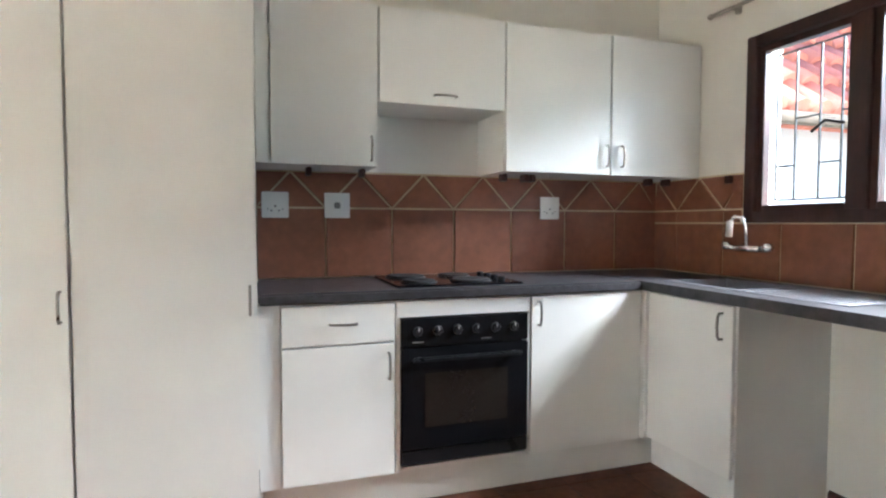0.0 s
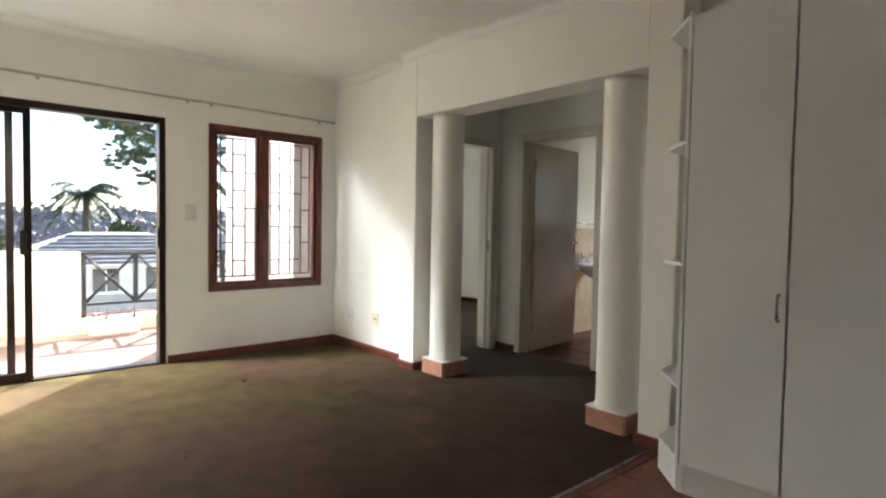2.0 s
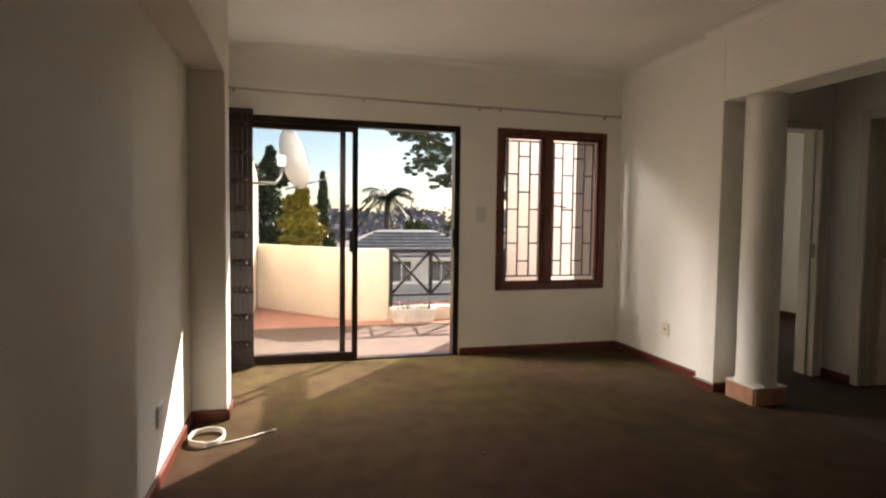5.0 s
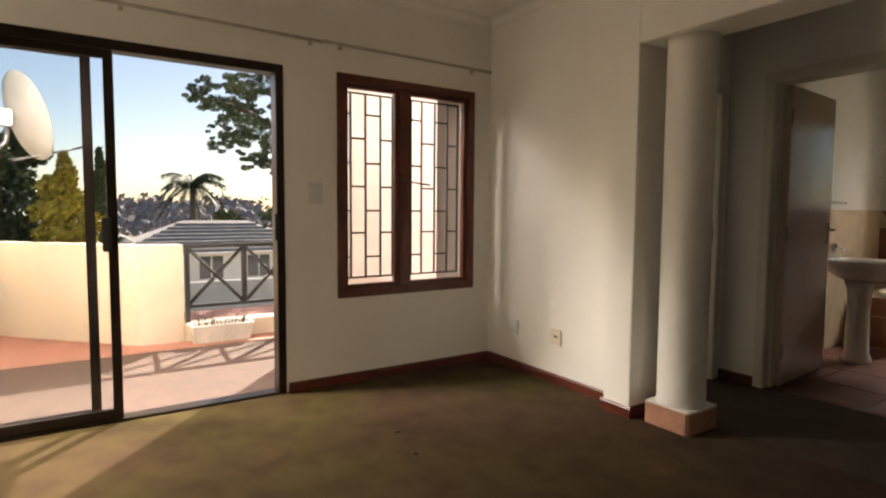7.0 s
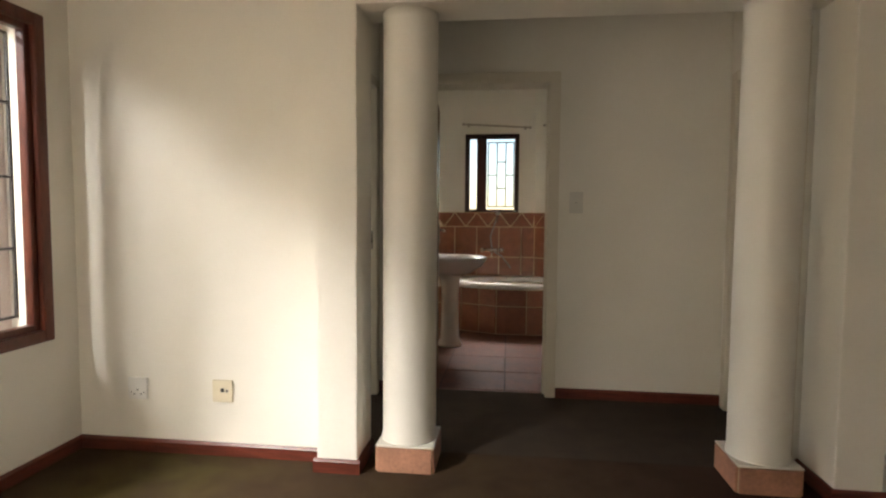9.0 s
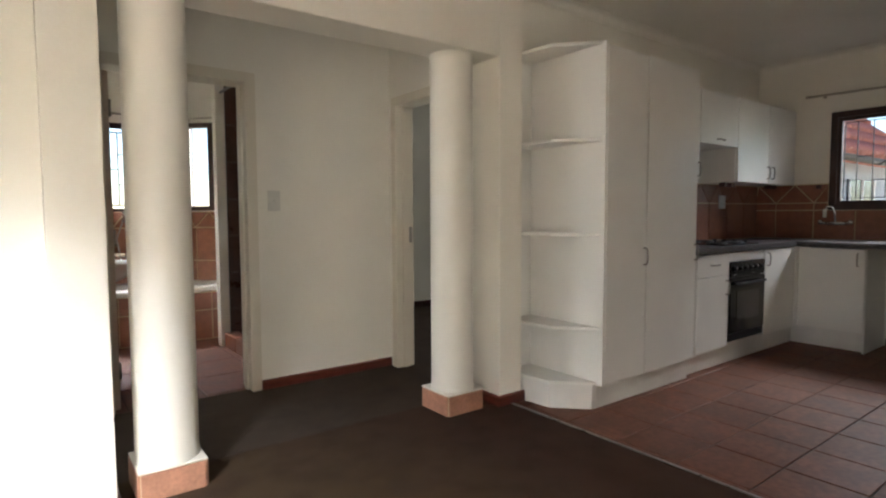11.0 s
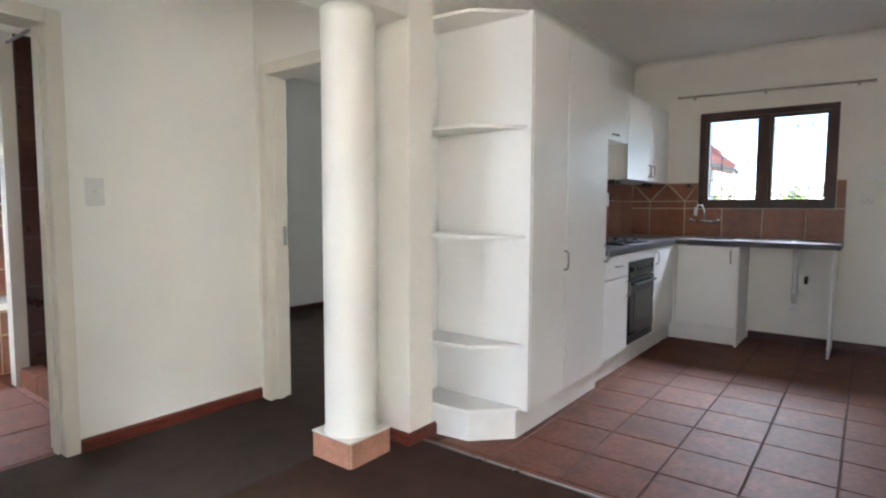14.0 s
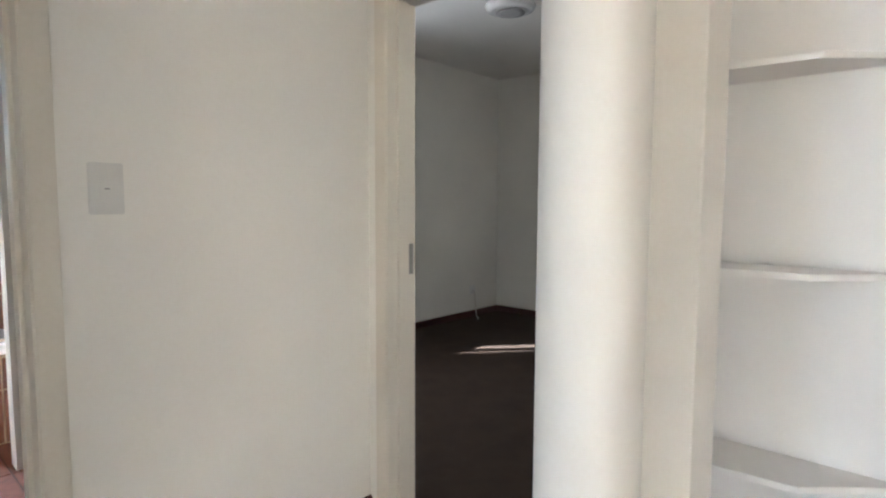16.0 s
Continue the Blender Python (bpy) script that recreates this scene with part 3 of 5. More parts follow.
def sliding_door():
    """Bronze aluminium sliding door: a fixed glazed leaf, the other slid behind it, so one half stands open."""
    w = thing("door_1", (WX, 0.02, 0), "bronze aluminium sliding door slid half open", "sliding door", kind="structure")
    x0, x1 = WX - 0.10, WX + 0.006
    for nm, y0, y1, z0, z1 in (("door_frame", -1.03, -0.985, 0, 2.09), ("door_frame", 1.025, 1.075, 0, 2.09), ("door_frame", -0.985, 1.025, 2.035, 2.09), ("threshold", -0.985, 1.025, -0.02, 0.018)):
        part(nm, boxed(x0, x1, y0, y1, z0, z1, 0.004), BRONZE, w)
    for xa, ya, yb in ((WX - 0.045, -0.985, 0.158), (WX - 0.09, -0.96, 0.055)):
        leaf = part("door_leaf", boxed(xa, xa + 0.036, yb - 0.048, yb, 0.02, 2.034, 0.003), BRONZE, w)
        for y0, y1, z0, z1 in ((ya, ya + 0.048, 0.02, 2.034), (ya + 0.048, yb - 0.048, 0.02, 0.075), (ya + 0.048, yb - 0.048, 1.99, 2.034)):
            part("leaf_rail", boxed(xa, xa + 0.036, y0, y1, z0, z1, 0.003), BRONZE, leaf)
        pane = part("pane", boxed(xa + 0.015, xa + 0.021, ya + 0.048, yb - 0.048, 0.075, 1.99), GLASS, leaf)
        pane.visible_shadow = False
    part("door_handle", boxed(WX - 0.012, WX + 0.03, 0.082, 0.128, 0.955, 1.14, 0.006), BLACK_BAR, w, "black pull handle")
    part("lock_keep", boxed(WX - 0.03, WX + 0.01, 1.01, 1.04, 0.995, 1.165, 0.004), BLACK_BAR, w, "black lock keep")


sliding_door()


def folding_gate():
    """A trellis security gate, folded together at the side of the sliding door."""
    g = thing("security_gate", (WX + 0.06, -0.88, 0), "dark brown trellis security gate folded against the door side", "security gate")
    x = WX + 0.05
    ys = [-0.962 + 0.040 * k for k in range(7)]
    for y in ys:
        part("upright", boxed(x - 0.014, x + 0.014, y - 0.0192, y + 0.0192, 0.03, 2.085, 0.004), GATE, g)
    for z in [0.20 + 0.225 * k for k in range(9)]:
        bm = bmesh.new()
        for a, b in zip(ys, ys[1:]):
            tube(bm, [(x + 0.018, a, z - 0.03), (x + 0.018, b, z + 0.03)], 0.006, 6)
            tube(bm, [(x + 0.024, a, z + 0.03), (x + 0.024, b, z - 0.03)], 0.006, 6)
        part("lattice", bm, GATE, g)
        part("rivet", tube(bmesh.new(), [(x + 0.02, ys[-1] - 0.03, z), (x + 0.034, ys[-1] - 0.03, z)], 0.008, 8), PEWTER, g)
    part("track", boxed(x - 0.02, x + 0.02, -0.978, -0.70, 2.086, 2.125, 0.003), GATE, g)
    part("guide", boxed(x - 0.018, x + 0.018, -0.978, -0.70, 0.004, 0.03, 0.003), GATE, g)


folding_gate()


def steel_frame(name, label, axis, plane, thick, a0, a1, top, strike=None):
    """A pressed steel door frame around an opening, ivory painted; a0..a1 the clear opening in the wall."""
    w = thing(name, (plane, (a0 + a1) / 2, 0) if axis == "x" else ((a0 + a1) / 2, plane, 0), label, "door frame", kind="structure")

    def slab(u0, u1, p0, p1, z0, z1, bevel=0.005):
        return boxed(p0, p1, u0, u1, z0, z1, bevel) if axis == "x" else boxed(u0, u1, p0, p1, z0, z1, bevel)
    lo, hi = min(plane, plane + thick) - 0.014, max(plane, plane + thick) + 0.014
    part("jamb", slab(a0 - 0.045, a0 + 0.022, lo, hi, 0.002, top + 0.045), FRAME_PAINT, w)
    part("jamb", slab(a1 - 0.022, a1 + 0.045, lo, hi, 0.002, top + 0.045), FRAME_PAINT, w)
    part("head", slab(a0 + 0.022, a1 - 0.022, lo, hi, top - 0.022, top + 0.045), FRAME_PAINT, w)
    mid = (lo + hi) / 2
    part("stop", slab(a0 + 0.022, a0 + 0.034, mid - 0.025, mid + 0.03, 0.002, top - 0.022, 0.002), FRAME_PAINT, w)
    part("stop", slab(a1 - 0.034, a1 - 0.022, mid - 0.025, mid + 0.03, 0.002, top - 0.022, 0.002), FRAME_PAINT, w)
    if strike:
        side = a1 - 0.0225 if strike > 0 else a0 + 0.0225
        part("strike_plate", slab(side - 0.002, side + 0.002, mid + 0.032 * (1 if axis == "y" else 1), mid + 0.062, 0.97, 1.09, 0.001), PEWTER, w, "worn metal strike plate")
    return w


steel_frame("door_2", "ivory steel frame of the bathroom doorway", "y", 3.83, 0.168, -3.66, -2.815, 2.067)
steel_frame("door_3", "ivory steel frame of the bedroom doorway", "x", -1.742, 0.13, 2.95, 3.735, 2.02, 1)
steel_frame("door_4", "ivory steel frame of the far bedroom doorway", "x", -4.10, 0.15, 2.95, 3.735, 2.02, 1)


def flush_leaf():
    """The bathroom door, swung wide open into the bathroom."""
    d = thing("bathroom_door", (-3.630, 3.945, 0), "beige gloss flush door standing open", "door")
    turn = Matrix.Translation((-3.630, 3.945, 0)) @ Matrix.Rotation(radians(95), 4, "Z")

    def put(bm):
        bmesh.ops.transform(bm, matrix=turn, verts=bm.verts)
        return bm
    leaf = part("leaf", put(boxed(0, 0.80, -0.04, 0, 0.012, 2.035, 0.003)), DOOR_PAINT, d)
    part("rose", put(boxed(0.72, 0.765, -0.048, -0.0405, 0.96, 1.12, 0.004)), CHROME, leaf, "chrome back plate")
    part("lever", put(tube(bmesh.new(), [(0.743, -0.045, 1.07), (0.743, -0.085, 1.07), (0.735, -0.09, 1.07), (0.63, -0.09, 1.065)], 0.009)), CHROME, leaf, "chrome lever handle")
    for z in (0.25, 1.05, 1.82):
        part("hinge", put(tube(bmesh.new(), [(0.0, -0.045, z - 0.05), (0.0, -0.045, z + 0.05)], 0.007)), PEWTER, d)


flush_leaf()


def entrance_door():
    d = thing("door_5", (EX + 0.06, -0.48, 0), "dark stained boarded entrance door, closed", "door", kind="structure")
    x = EX + 0.05
    for y0, y1, z0, z1 in ((-0.93, -0.87, 0, 2.03), (-0.09, -0.03, 0, 2.03), (-0.87, -0.09, 1.97, 2.03)):
        part("door_frame", boxed(EX - 0.008, EX + 0.14, y0, y1, z0, z1, 0.005), DOOR_DARK, d)
    leaf = part("leaf", boxed(x + 0.02, x + 0.05, -0.868, -0.092, 0.012, 1.968, 0.003), DOOR_DARK, d)
    for k in range(8):
        y = -0.862 + k * 0.096
        part("board", boxed(x, x + 0.0195, y, y + 0.091, 0.016, 1.962, 0.006), DOOR_DARK, leaf)
    part("threshold", boxed(EX - 0.01, EX + 0.15, -0.868, -0.092, -0.003, 0.011, 0.003), PEWTER, d)
    part("lever", tube(bmesh.new(), [(x, -0.80, 1.02), (x - 0.05, -0.80, 1.02), (x - 0.055, -0.79, 1.02), (x - 0.055, -0.68, 1.02)], 0.009), PEWTER, d)


entrance_door()


# ---- kitchen ----
FRONT, TALL_FRONT, BACK = 2.200, 2.165, 2.793


def bow_handle(parent, x, y, z, upright, towards="y", length=0.105):
    """A slim bow handle on a door face; towards: the axis that the face looks along (always to the minus side)."""
    h, o = length / 2, 0.026
    prof = [(-h, 0.0), (-h, -o * 0.7), (-h + 0.012, -o), (0, -o - 0.003), (h - 0.012, -o), (h, -o * 0.7), (h, 0.0)]
    pts = []
    for a, b in prof:
        if towards == "y":
            pts.append((x, y + b, z + a) if upright else (x + a, y + b, z))
        else:
            pts.append((x + b, y, z + a) if upright else (x + b, y + a, z))
    return part("handle", tube(bmesh.new(), pts, 0.0055, 8), PEWTER, parent, "dull nickel bow handle")


def cabinet(name, label, x0, x1, y_front, y_back, z0, z1, category="cabinet", group=""):
    c = thing(name, ((x0 + x1) / 2, (y_front + y_back) / 2, z0), label, category, group)
    t = 0.016
    yf = y_front + 0.021
    part("side_panel", boxed(x0, x0 + t, yf, y_back, z0, z1, 0.001), CABINET, c)
    part("side_panel", boxed(x1 - t, x1, yf, y_back, z0, z1, 0.001), CABINET, c)
    part("bottom", boxed(x0 + t, x1 - t, yf, y_back, z0, z0 + t), CABINET, c)
    part("top", boxed(x0 + t, x1 - t, yf, y_back, z1 - t, z1), CABINET, c)
    part("back_panel", boxed(x0 + t, x1 - t, y_back - 0.008, y_back, z0 + t, z1 - t), CABINET, c)
    return c


def front(parent, x0, x1, z0, z1, y, name="door", handle=None):
    d = part(name, boxed(x0 + 0.0035, x1 - 0.0035, y, y + 0.018, z0, z1, 0.003), CABINET, parent)
    if handle:
        hx, hz, up = handle
        bow_handle(d, hx, y, hz, up)
    return d


c = cabinet("tall_cupboard", "narrow tall white melamine broom cupboard", -1.274, -0.862, TALL_FRONT, BACK, 0.152, 2.168, group="tall cupboards")
front(c, -1.274, -0.862, 0.160, 2.166, TALL_FRONT, handle=(-0.889, 0.915, True))
c = cabinet("tall_cupboard", "wide tall white melamine cupboard beside the worktop", -0.860, -0.258, TALL_FRONT, BACK, 0.152, 2.168, group="tall cupboards")
front(c, -0.860, -0.258, 0.160, 2.166, TALL_FRONT, handle=(-0.283, 0.915, True))

c = cabinet("drawer_unit", "white base unit with a drawer over a door", -0.175, 0.282, FRONT, BACK, 0.155, 0.885, group="base units")
part("filler", boxed(-0.256, -0.177, FRONT + 0.012, FRONT + 0.028, 0.155, 0.885, 0.001), CABINET, c)
front(c, -0.175, 0.282, 0.716, 0.876, FRONT, "drawer_front", (0.067, 0.80, False))
front(c, -0.175, 0.282, 0.160, 0.710, FRONT, "door", (0.252, 0.618, True))

c = cabinet("oven_housing", "white unit that houses the built-in oven", 0.284, 0.900, FRONT, BACK, 0.155, 0.885, group="base units")
part("filler_rail", boxed(0.286, 0.898, FRONT + 0.004, FRONT + 0.020, 0.812, 0.878, 0.001), CABINET, c)
part("side_strip", boxed(0.284, 0.302, FRONT + 0.004, FRONT + 0.020, 0.160, 0.811, 0.001), CABINET, c)
part("side_strip", boxed(0.888, 0.898, FRONT + 0.004, FRONT + 0.020, 0.160, 0.811, 0.001), CABINET, c)

c = cabinet("base_unit", "white base unit with one door", 0.902, 1.500, FRONT, BACK, 0.155, 0.885, group="base units")
front(c, 0.902, 1.500, 0.160, 0.880, FRONT, "door", (0.940, 0.80, True))

o = thing("oven", (0.594, FRONT, 0.184), "black built-in electric oven", "oven")
part("body", boxed(0.318, 0.870, FRONT + 0.022, BACK - 0.06, 0.19, 0.80), BLACK_ENAMEL, o)
part("control_panel", boxed(0.304, 0.886, FRONT - 0.006, FRONT + 0.020, 0.688, 0.806, 0.004), BLACK_GLASS, o)
dr = part("door", boxed(0.304, 0.886, FRONT - 0.010, FRONT + 0.018, 0.250, 0.682, 0.005), BLACK_GLASS, o)
part("window", boxed(0.405, 0.785, FRONT - 0.0125, FRONT - 0.0102, 0.345, 0.575, 0.001), paint("smoked_oven_window", (0.020, 0.016, 0.013), 0.06, 0.05, 6, 90, 0.0), dr)
part("handle", boxed(0.345, 0.845, FRONT - 0.045, FRONT - 0.026, 0.628, 0.648, 0.006), BLACK_ENAMEL, dr)
for hx in (0.38, 0.81):
    part("handle_post", boxed(hx - 0.012, hx + 0.012, FRONT - 0.030, FRONT - 0.0102, 0.630, 0.646, 0.003), BLACK_ENAMEL, dr)
part("base_panel", boxed(0.304, 0.886, FRONT - 0.004, FRONT + 0.018, 0.186, 0.246, 0.003), BLACK_ENAMEL, o)
for k in range(6):
    kx = 0.375 + k * 0.088
    bm = tube(bmesh.new(), [(kx, FRONT - 0.006, 0.752), (kx, FRONT - 0.020, 0.752), (kx, FRONT - 0.024, 0.752)], 0.021, 20, 0.016)
    knob = part("knob", bm, BLACK_ENAMEL, o)
    part("pointer", boxed(kx - 0.0015, kx + 0.0015, FRONT - 0.0255, FRONT - 0.0243, 0.756, 0.769), PLASTIC, knob)
for kx in (0.352, 0.66):
    part("lettering_bar", boxed(kx, kx + 0.048, FRONT - 0.0072, FRONT - 0.0062, 0.704, 0.709), GREY_MARK, o, "pale lettering bar")

# kick boards
k = thing("plinth_board", (-0.766, 2.23, 0), "white kick board under the tall cupboards", "kick board", "kick boards")
part("board", boxed(-1.274, -0.245, 2.222, 2.238, 0.0, 0.150, 0.002), CAB_EDGE, k)
k = thing("plinth_board", (0.69, 2.27, 0), "white kick board under the base units", "kick board", "kick boards")
part("board", boxed(-0.243, 1.632, 2.262, 2.278, 0.0, 0.152, 0.002), CAB_EDGE, k)
k = thing("plinth_board", (1.62, 1.95, 0), "white kick board under the sink unit", "kick board", "kick boards")
part("board", boxed(1.616, 1.632, 1.684, 2.260, 0.0, 0.165, 0.002), CAB_EDGE, k)

# sink unit, turned along the window wall
SX = 1.52
c = thing("sink_unit", (1.77, 1.93, 0.16), "white sink base unit with one door", "cabinet", "base units")
part("side_panel", boxed(SX + 0.021, EX - 0.002, 1.676, 1.692, 0.0, 0.884, 0.001), CABINET, c)
part("bottom", boxed(SX + 0.021, EX - 0.002, 1.694, 2.190, 0.172, 0.188), CABINET, c)
part("filler", boxed(1.502, SX + 0.02, 2.180, 2.214, 0.168, 0.884, 0.001), CABINET, c)
d = part("door", boxed(SX, SX + 0.018, 1.682, 2.178, 0.178, 0.876, 0.002), CABINET, c)
bow_handle(d, SX, 1.735, 0.79, True, "x")
e = thing("end_panel", (1.8, 1.017, 0), "white panel that carries the worktop's end", "panel")
part("panel", boxed(1.565, EX - 0.002, 1.008, 1.026, 0.002, 0.884, 0.001), CABINET, e)


def worktop():
    wt = thing("worktop", (0.6, 2.5, 0.885), "charcoal mottled laminate worktop, L-shaped", "worktop")
    x1, y0 = EX - 0.010, 0.965
    part("slab", boxed(-0.256, 1.488, 2.185, BACK - 0.010, 0.886, 0.930, 0.008), WORKTOP, wt)
    bx0, bx1, by0, by1 = 1.60, 1.93, 1.74, 2.12
    bm = bmesh.new()
    for a0, a1, b0, b1 in ((1.489, bx0, y0, BACK - 0.010), (bx1, x1, y0, BACK - 0.010), (bx0, bx1, y0, by0), (bx0, bx1, by1, BACK - 0.010)):
        block(bm, a0, a1, b0, b1, 0.886, 0.930)
    bmesh.ops.remove_doubles(bm, verts=bm.verts, dist=1e-5)
    part("slab", bm, WORKTOP, wt)
    part("joint_strip", boxed(1.486, 1.491, 2.185, BACK - 0.012, 0.9302, 0.9316), BLACK_BAR, wt)
    return wt


worktop()

s = thing("sink", (1.77, 1.9, 0.93), "small inset steel sink bowl with a drainer", "sink")
bm = bmesh.new()
for a0, a1, b0, b1 in ((1.575, 1.955, 1.715, 1.742), (1.575, 1.955, 2.118, 2.145), (1.575, 1.602, 1.742, 2.118), (1.928, 1.955, 1.742, 2.118)):
    block(bm, a0, a1, b0, b1, 0.9305, 0.936)
part("rim", bm, STEEL, s)
bm = bmesh.new()
block(bm, 1.602, 1.606, 1.742, 2.118, 0.79, 0.9304)
block(bm, 1.924, 1.928, 1.742, 2.118, 0.79, 0.9304)
block(bm, 1.606, 1.924, 1.742, 1.746, 0.79, 0.9304)
block(bm, 1.606, 1.924, 2.114, 2.118, 0.79, 0.9304)
block(bm, 1.606, 1.924, 1.746, 2.114, 0.785, 0.79)
part("bowl", bm, STEEL, s)
part("waste", lathe(bmesh.new(), [(0.0001, 0.791), (0.03, 0.791), (0.035, 0.793), (0.03, 0.795), (0.0001, 0.795)], (1.77, 1.93, 0), 20), CHROME, s)
bm = boxed(1.585, 1.945, 1.28, 1.712, 0.9305, 0.934, 0.002)
drainer = part("drainer", bm, STEEL, s)
for k in range(7):
    part("rib", boxed(1.62 + k * 0.045, 1.632 + k * 0.045, 1.31, 1.68, 0.934, 0.9365, 0.001), STEEL, drainer)

t = thing("sink_mixer", (1.99, 2.06, 1.09), "chrome wall mixer with a swivel spout", "tap")
TX = EX - 0.012
part("body", tube(bmesh.new(), [(TX - 0.055, 1.985, 1.085), (TX - 0.055, 2.135, 1.085)], 0.016, 14), CHROME, t)
for y in (1.99, 2.13):
    part("wall_flange", tube(bmesh.new(), [(TX, y, 1.085), (TX - 0.012, y, 1.085), (TX - 0.055, y, 1.085)], 0.024, 16, 0.014), CHROME, t)
for y, s1 in ((1.94, -1), (2.18, 1)):
    bm = tube(bmesh.new(), [(TX - 0.055, y + 0.045 * -s1, 1.085), (TX - 0.055, y, 1.092)], 0.012, 12)
    lathe(bm, [(0.0001, -0.02), (0.02, -0.018), (0.026, 0.0), (0.02, 0.018), (0.0001, 0.02)], (TX - 0.055, y, 1.095), 14)
    part("tap_head", bm, CHROME, t)
part("spout", tube(bmesh.new(), [(TX - 0.055, 2.06, 1.09), (TX - 0.056, 2.065, 1.19), (TX - 0.06, 2.085, 1.235), (TX - 0.075, 2.115, 1.24), (TX - 0.085, 2.135, 1.215)], 0.010, 12), CHROME, t)
part("nozzle", tube(bmesh.new(), [(TX - 0.085, 2.135, 1.218), (TX - 0.087, 2.138, 1.14)], 0.016, 14), PLASTIC, t, "white plastic nozzle")

h = thing("hob", (0.594, 2.49, 0.93), "black four-plate hob set into the worktop", "hob")
part("plate", boxed(0.30, 0.888, 2.245, 2.735, 0.9304, 0.9395, 0.004), BLACK_GLASS, h)
for bx, by, r in ((0.43, 2.37, 0.075), (0.43, 2.61, 0.09), (0.68, 2.37, 0.09), (0.68, 2.61, 0.075)):
    ring = part("hotplate", lathe(bmesh.new(), [(0.0001, 0.947), (r * 0.3, 0.947), (r * 0.32, 0.949), (r * 0.95, 0.951), (r, 0.949), (r, 0.9397)], (bx, by, 0), 28), CAST_IRON, h)
    part("trim_ring", lathe(bmesh.new(), [(r + 0.002, 0.9397), (r + 0.002, 0.944), (r + 0.008, 0.942), (r + 0.008, 0.9397)], (bx, by, 0), 28), BLACK_ENAMEL, ring)
for k in range(4):
    part("knob", lathe(bmesh.new(), [(0.017, 0.9397), (0.017, 0.957), (0.013, 0.960), (0.0001, 0.960)], (0.815, 2.33 + 0.085 * k, 0), 18), BLACK_ENAMEL, h)

# wall units
UF = 2.437
c = cabinet("wall_unit", "white wall unit with one door", -0.256, 0.262, UF, BACK, 1.456, 2.165, group="wall units")
front(c, -0.20, 0.262, 1.454, 2.163, UF, handle=(0.229, 1.532, True))
part("filler", boxed(-0.256, -0.202, UF + 0.004, UF + 0.020, 1.454, 2.163, 0.001), CABINET, c)
c = cabinet("wall_unit", "short white wall unit with a lift-up flap over the hob", 0.264, 0.879, UF, BACK, 1.745, 2.165, group="wall units")
front(c, 0.264, 0.879, 1.743, 2.163, UF, "flap", (0.575, 1.786, False))
c = cabinet("wall_unit", "white wall unit with two doors", 0.881, EX - 0.004, UF, BACK, 1.456, 2.165, group="wall units")
front(c, 0.881, 1.474, 1.454, 2.163, UF, handle=(1.446, 1.550, True))
front(c, 1.476, EX - 0.006, 1.454, 2.163, UF, handle=(1.538, 1.550, True))
part("hob_back", boxed(0.2645, 0.8785, BACK - 0.007, BACK + 0.001, 1.46, 1.743), CABINET, c)
for x in (-0.03, 0.215, 0.94, 1.06, 1.10, 1.83, 1.95):
    b = thing("clip", (x, 2.62, 1.43), "small dark brown fitting under the wall units", "fitting", "fittings under the wall units")
    part("block", boxed(x - 0.012, x + 0.012, 2.56, 2.62, 1.418, 1.4555, 0.003), MERANTI_DARK, b)
b = thing("clip", (EX - 0.02, 2.23, 1.43), "small dark brown fitting on the tiles", "fitting", "fittings under the wall units")
part("block", boxed(EX - 0.035, EX - 0.010, 2.20, 2.24, 1.41, 1.45, 0.003), MERANTI_DARK, b)


# open corner shelves at the end of the tall cupboards
def corner_shelves():
    s = thing("corner_shelf_unit", (-1.40, 2.45, 0), "white open end shelves with chamfered corners", "shelf unit")
    part("side_board", boxed(-1.292, -1.2765, TALL_FRONT, BACK, 0.152, 2.185, 0.001), CABINET, s)
    part("back_board", boxed(-1.498, -1.293, 2.756, 2.772, 0.152, 2.17, 0.001), CABINET, s)
    for z in (0.489, 1.053, 1.610, 2.168):
        bm = prism(bmesh.new(), [(-1.512, 2.754), (-1.512, 2.60), (-1.494, 2.402), (-1.33, 2.225), (-1.2935, 2.187), (-1.2935, 2.754)], z, z + 0.017, 0.002)
        part("shelf", bm, CABINET, s)
    base = prism(bmesh.new(), [(-1.512, 2.754), (-1.512, 2.60), (-1.490, 2.404), (-1.312, 2.224), (-1.275, 2.2215), (-1.275, 2.754)], 0.001, 0.150, 0.002)
    part("plinth", base, CAB_EDGE, s)
    part("bottom_shelf", prism(bmesh.new(), [(-1.512, 2.754), (-1.512, 2.60), (-1.495, 2.402), (-1.313, 2.218), (-1.2935, 2.205), (-1.2935, 2.754)], 0.1505, 0.168, 0.002), CABINET, s)


corner_shelves()


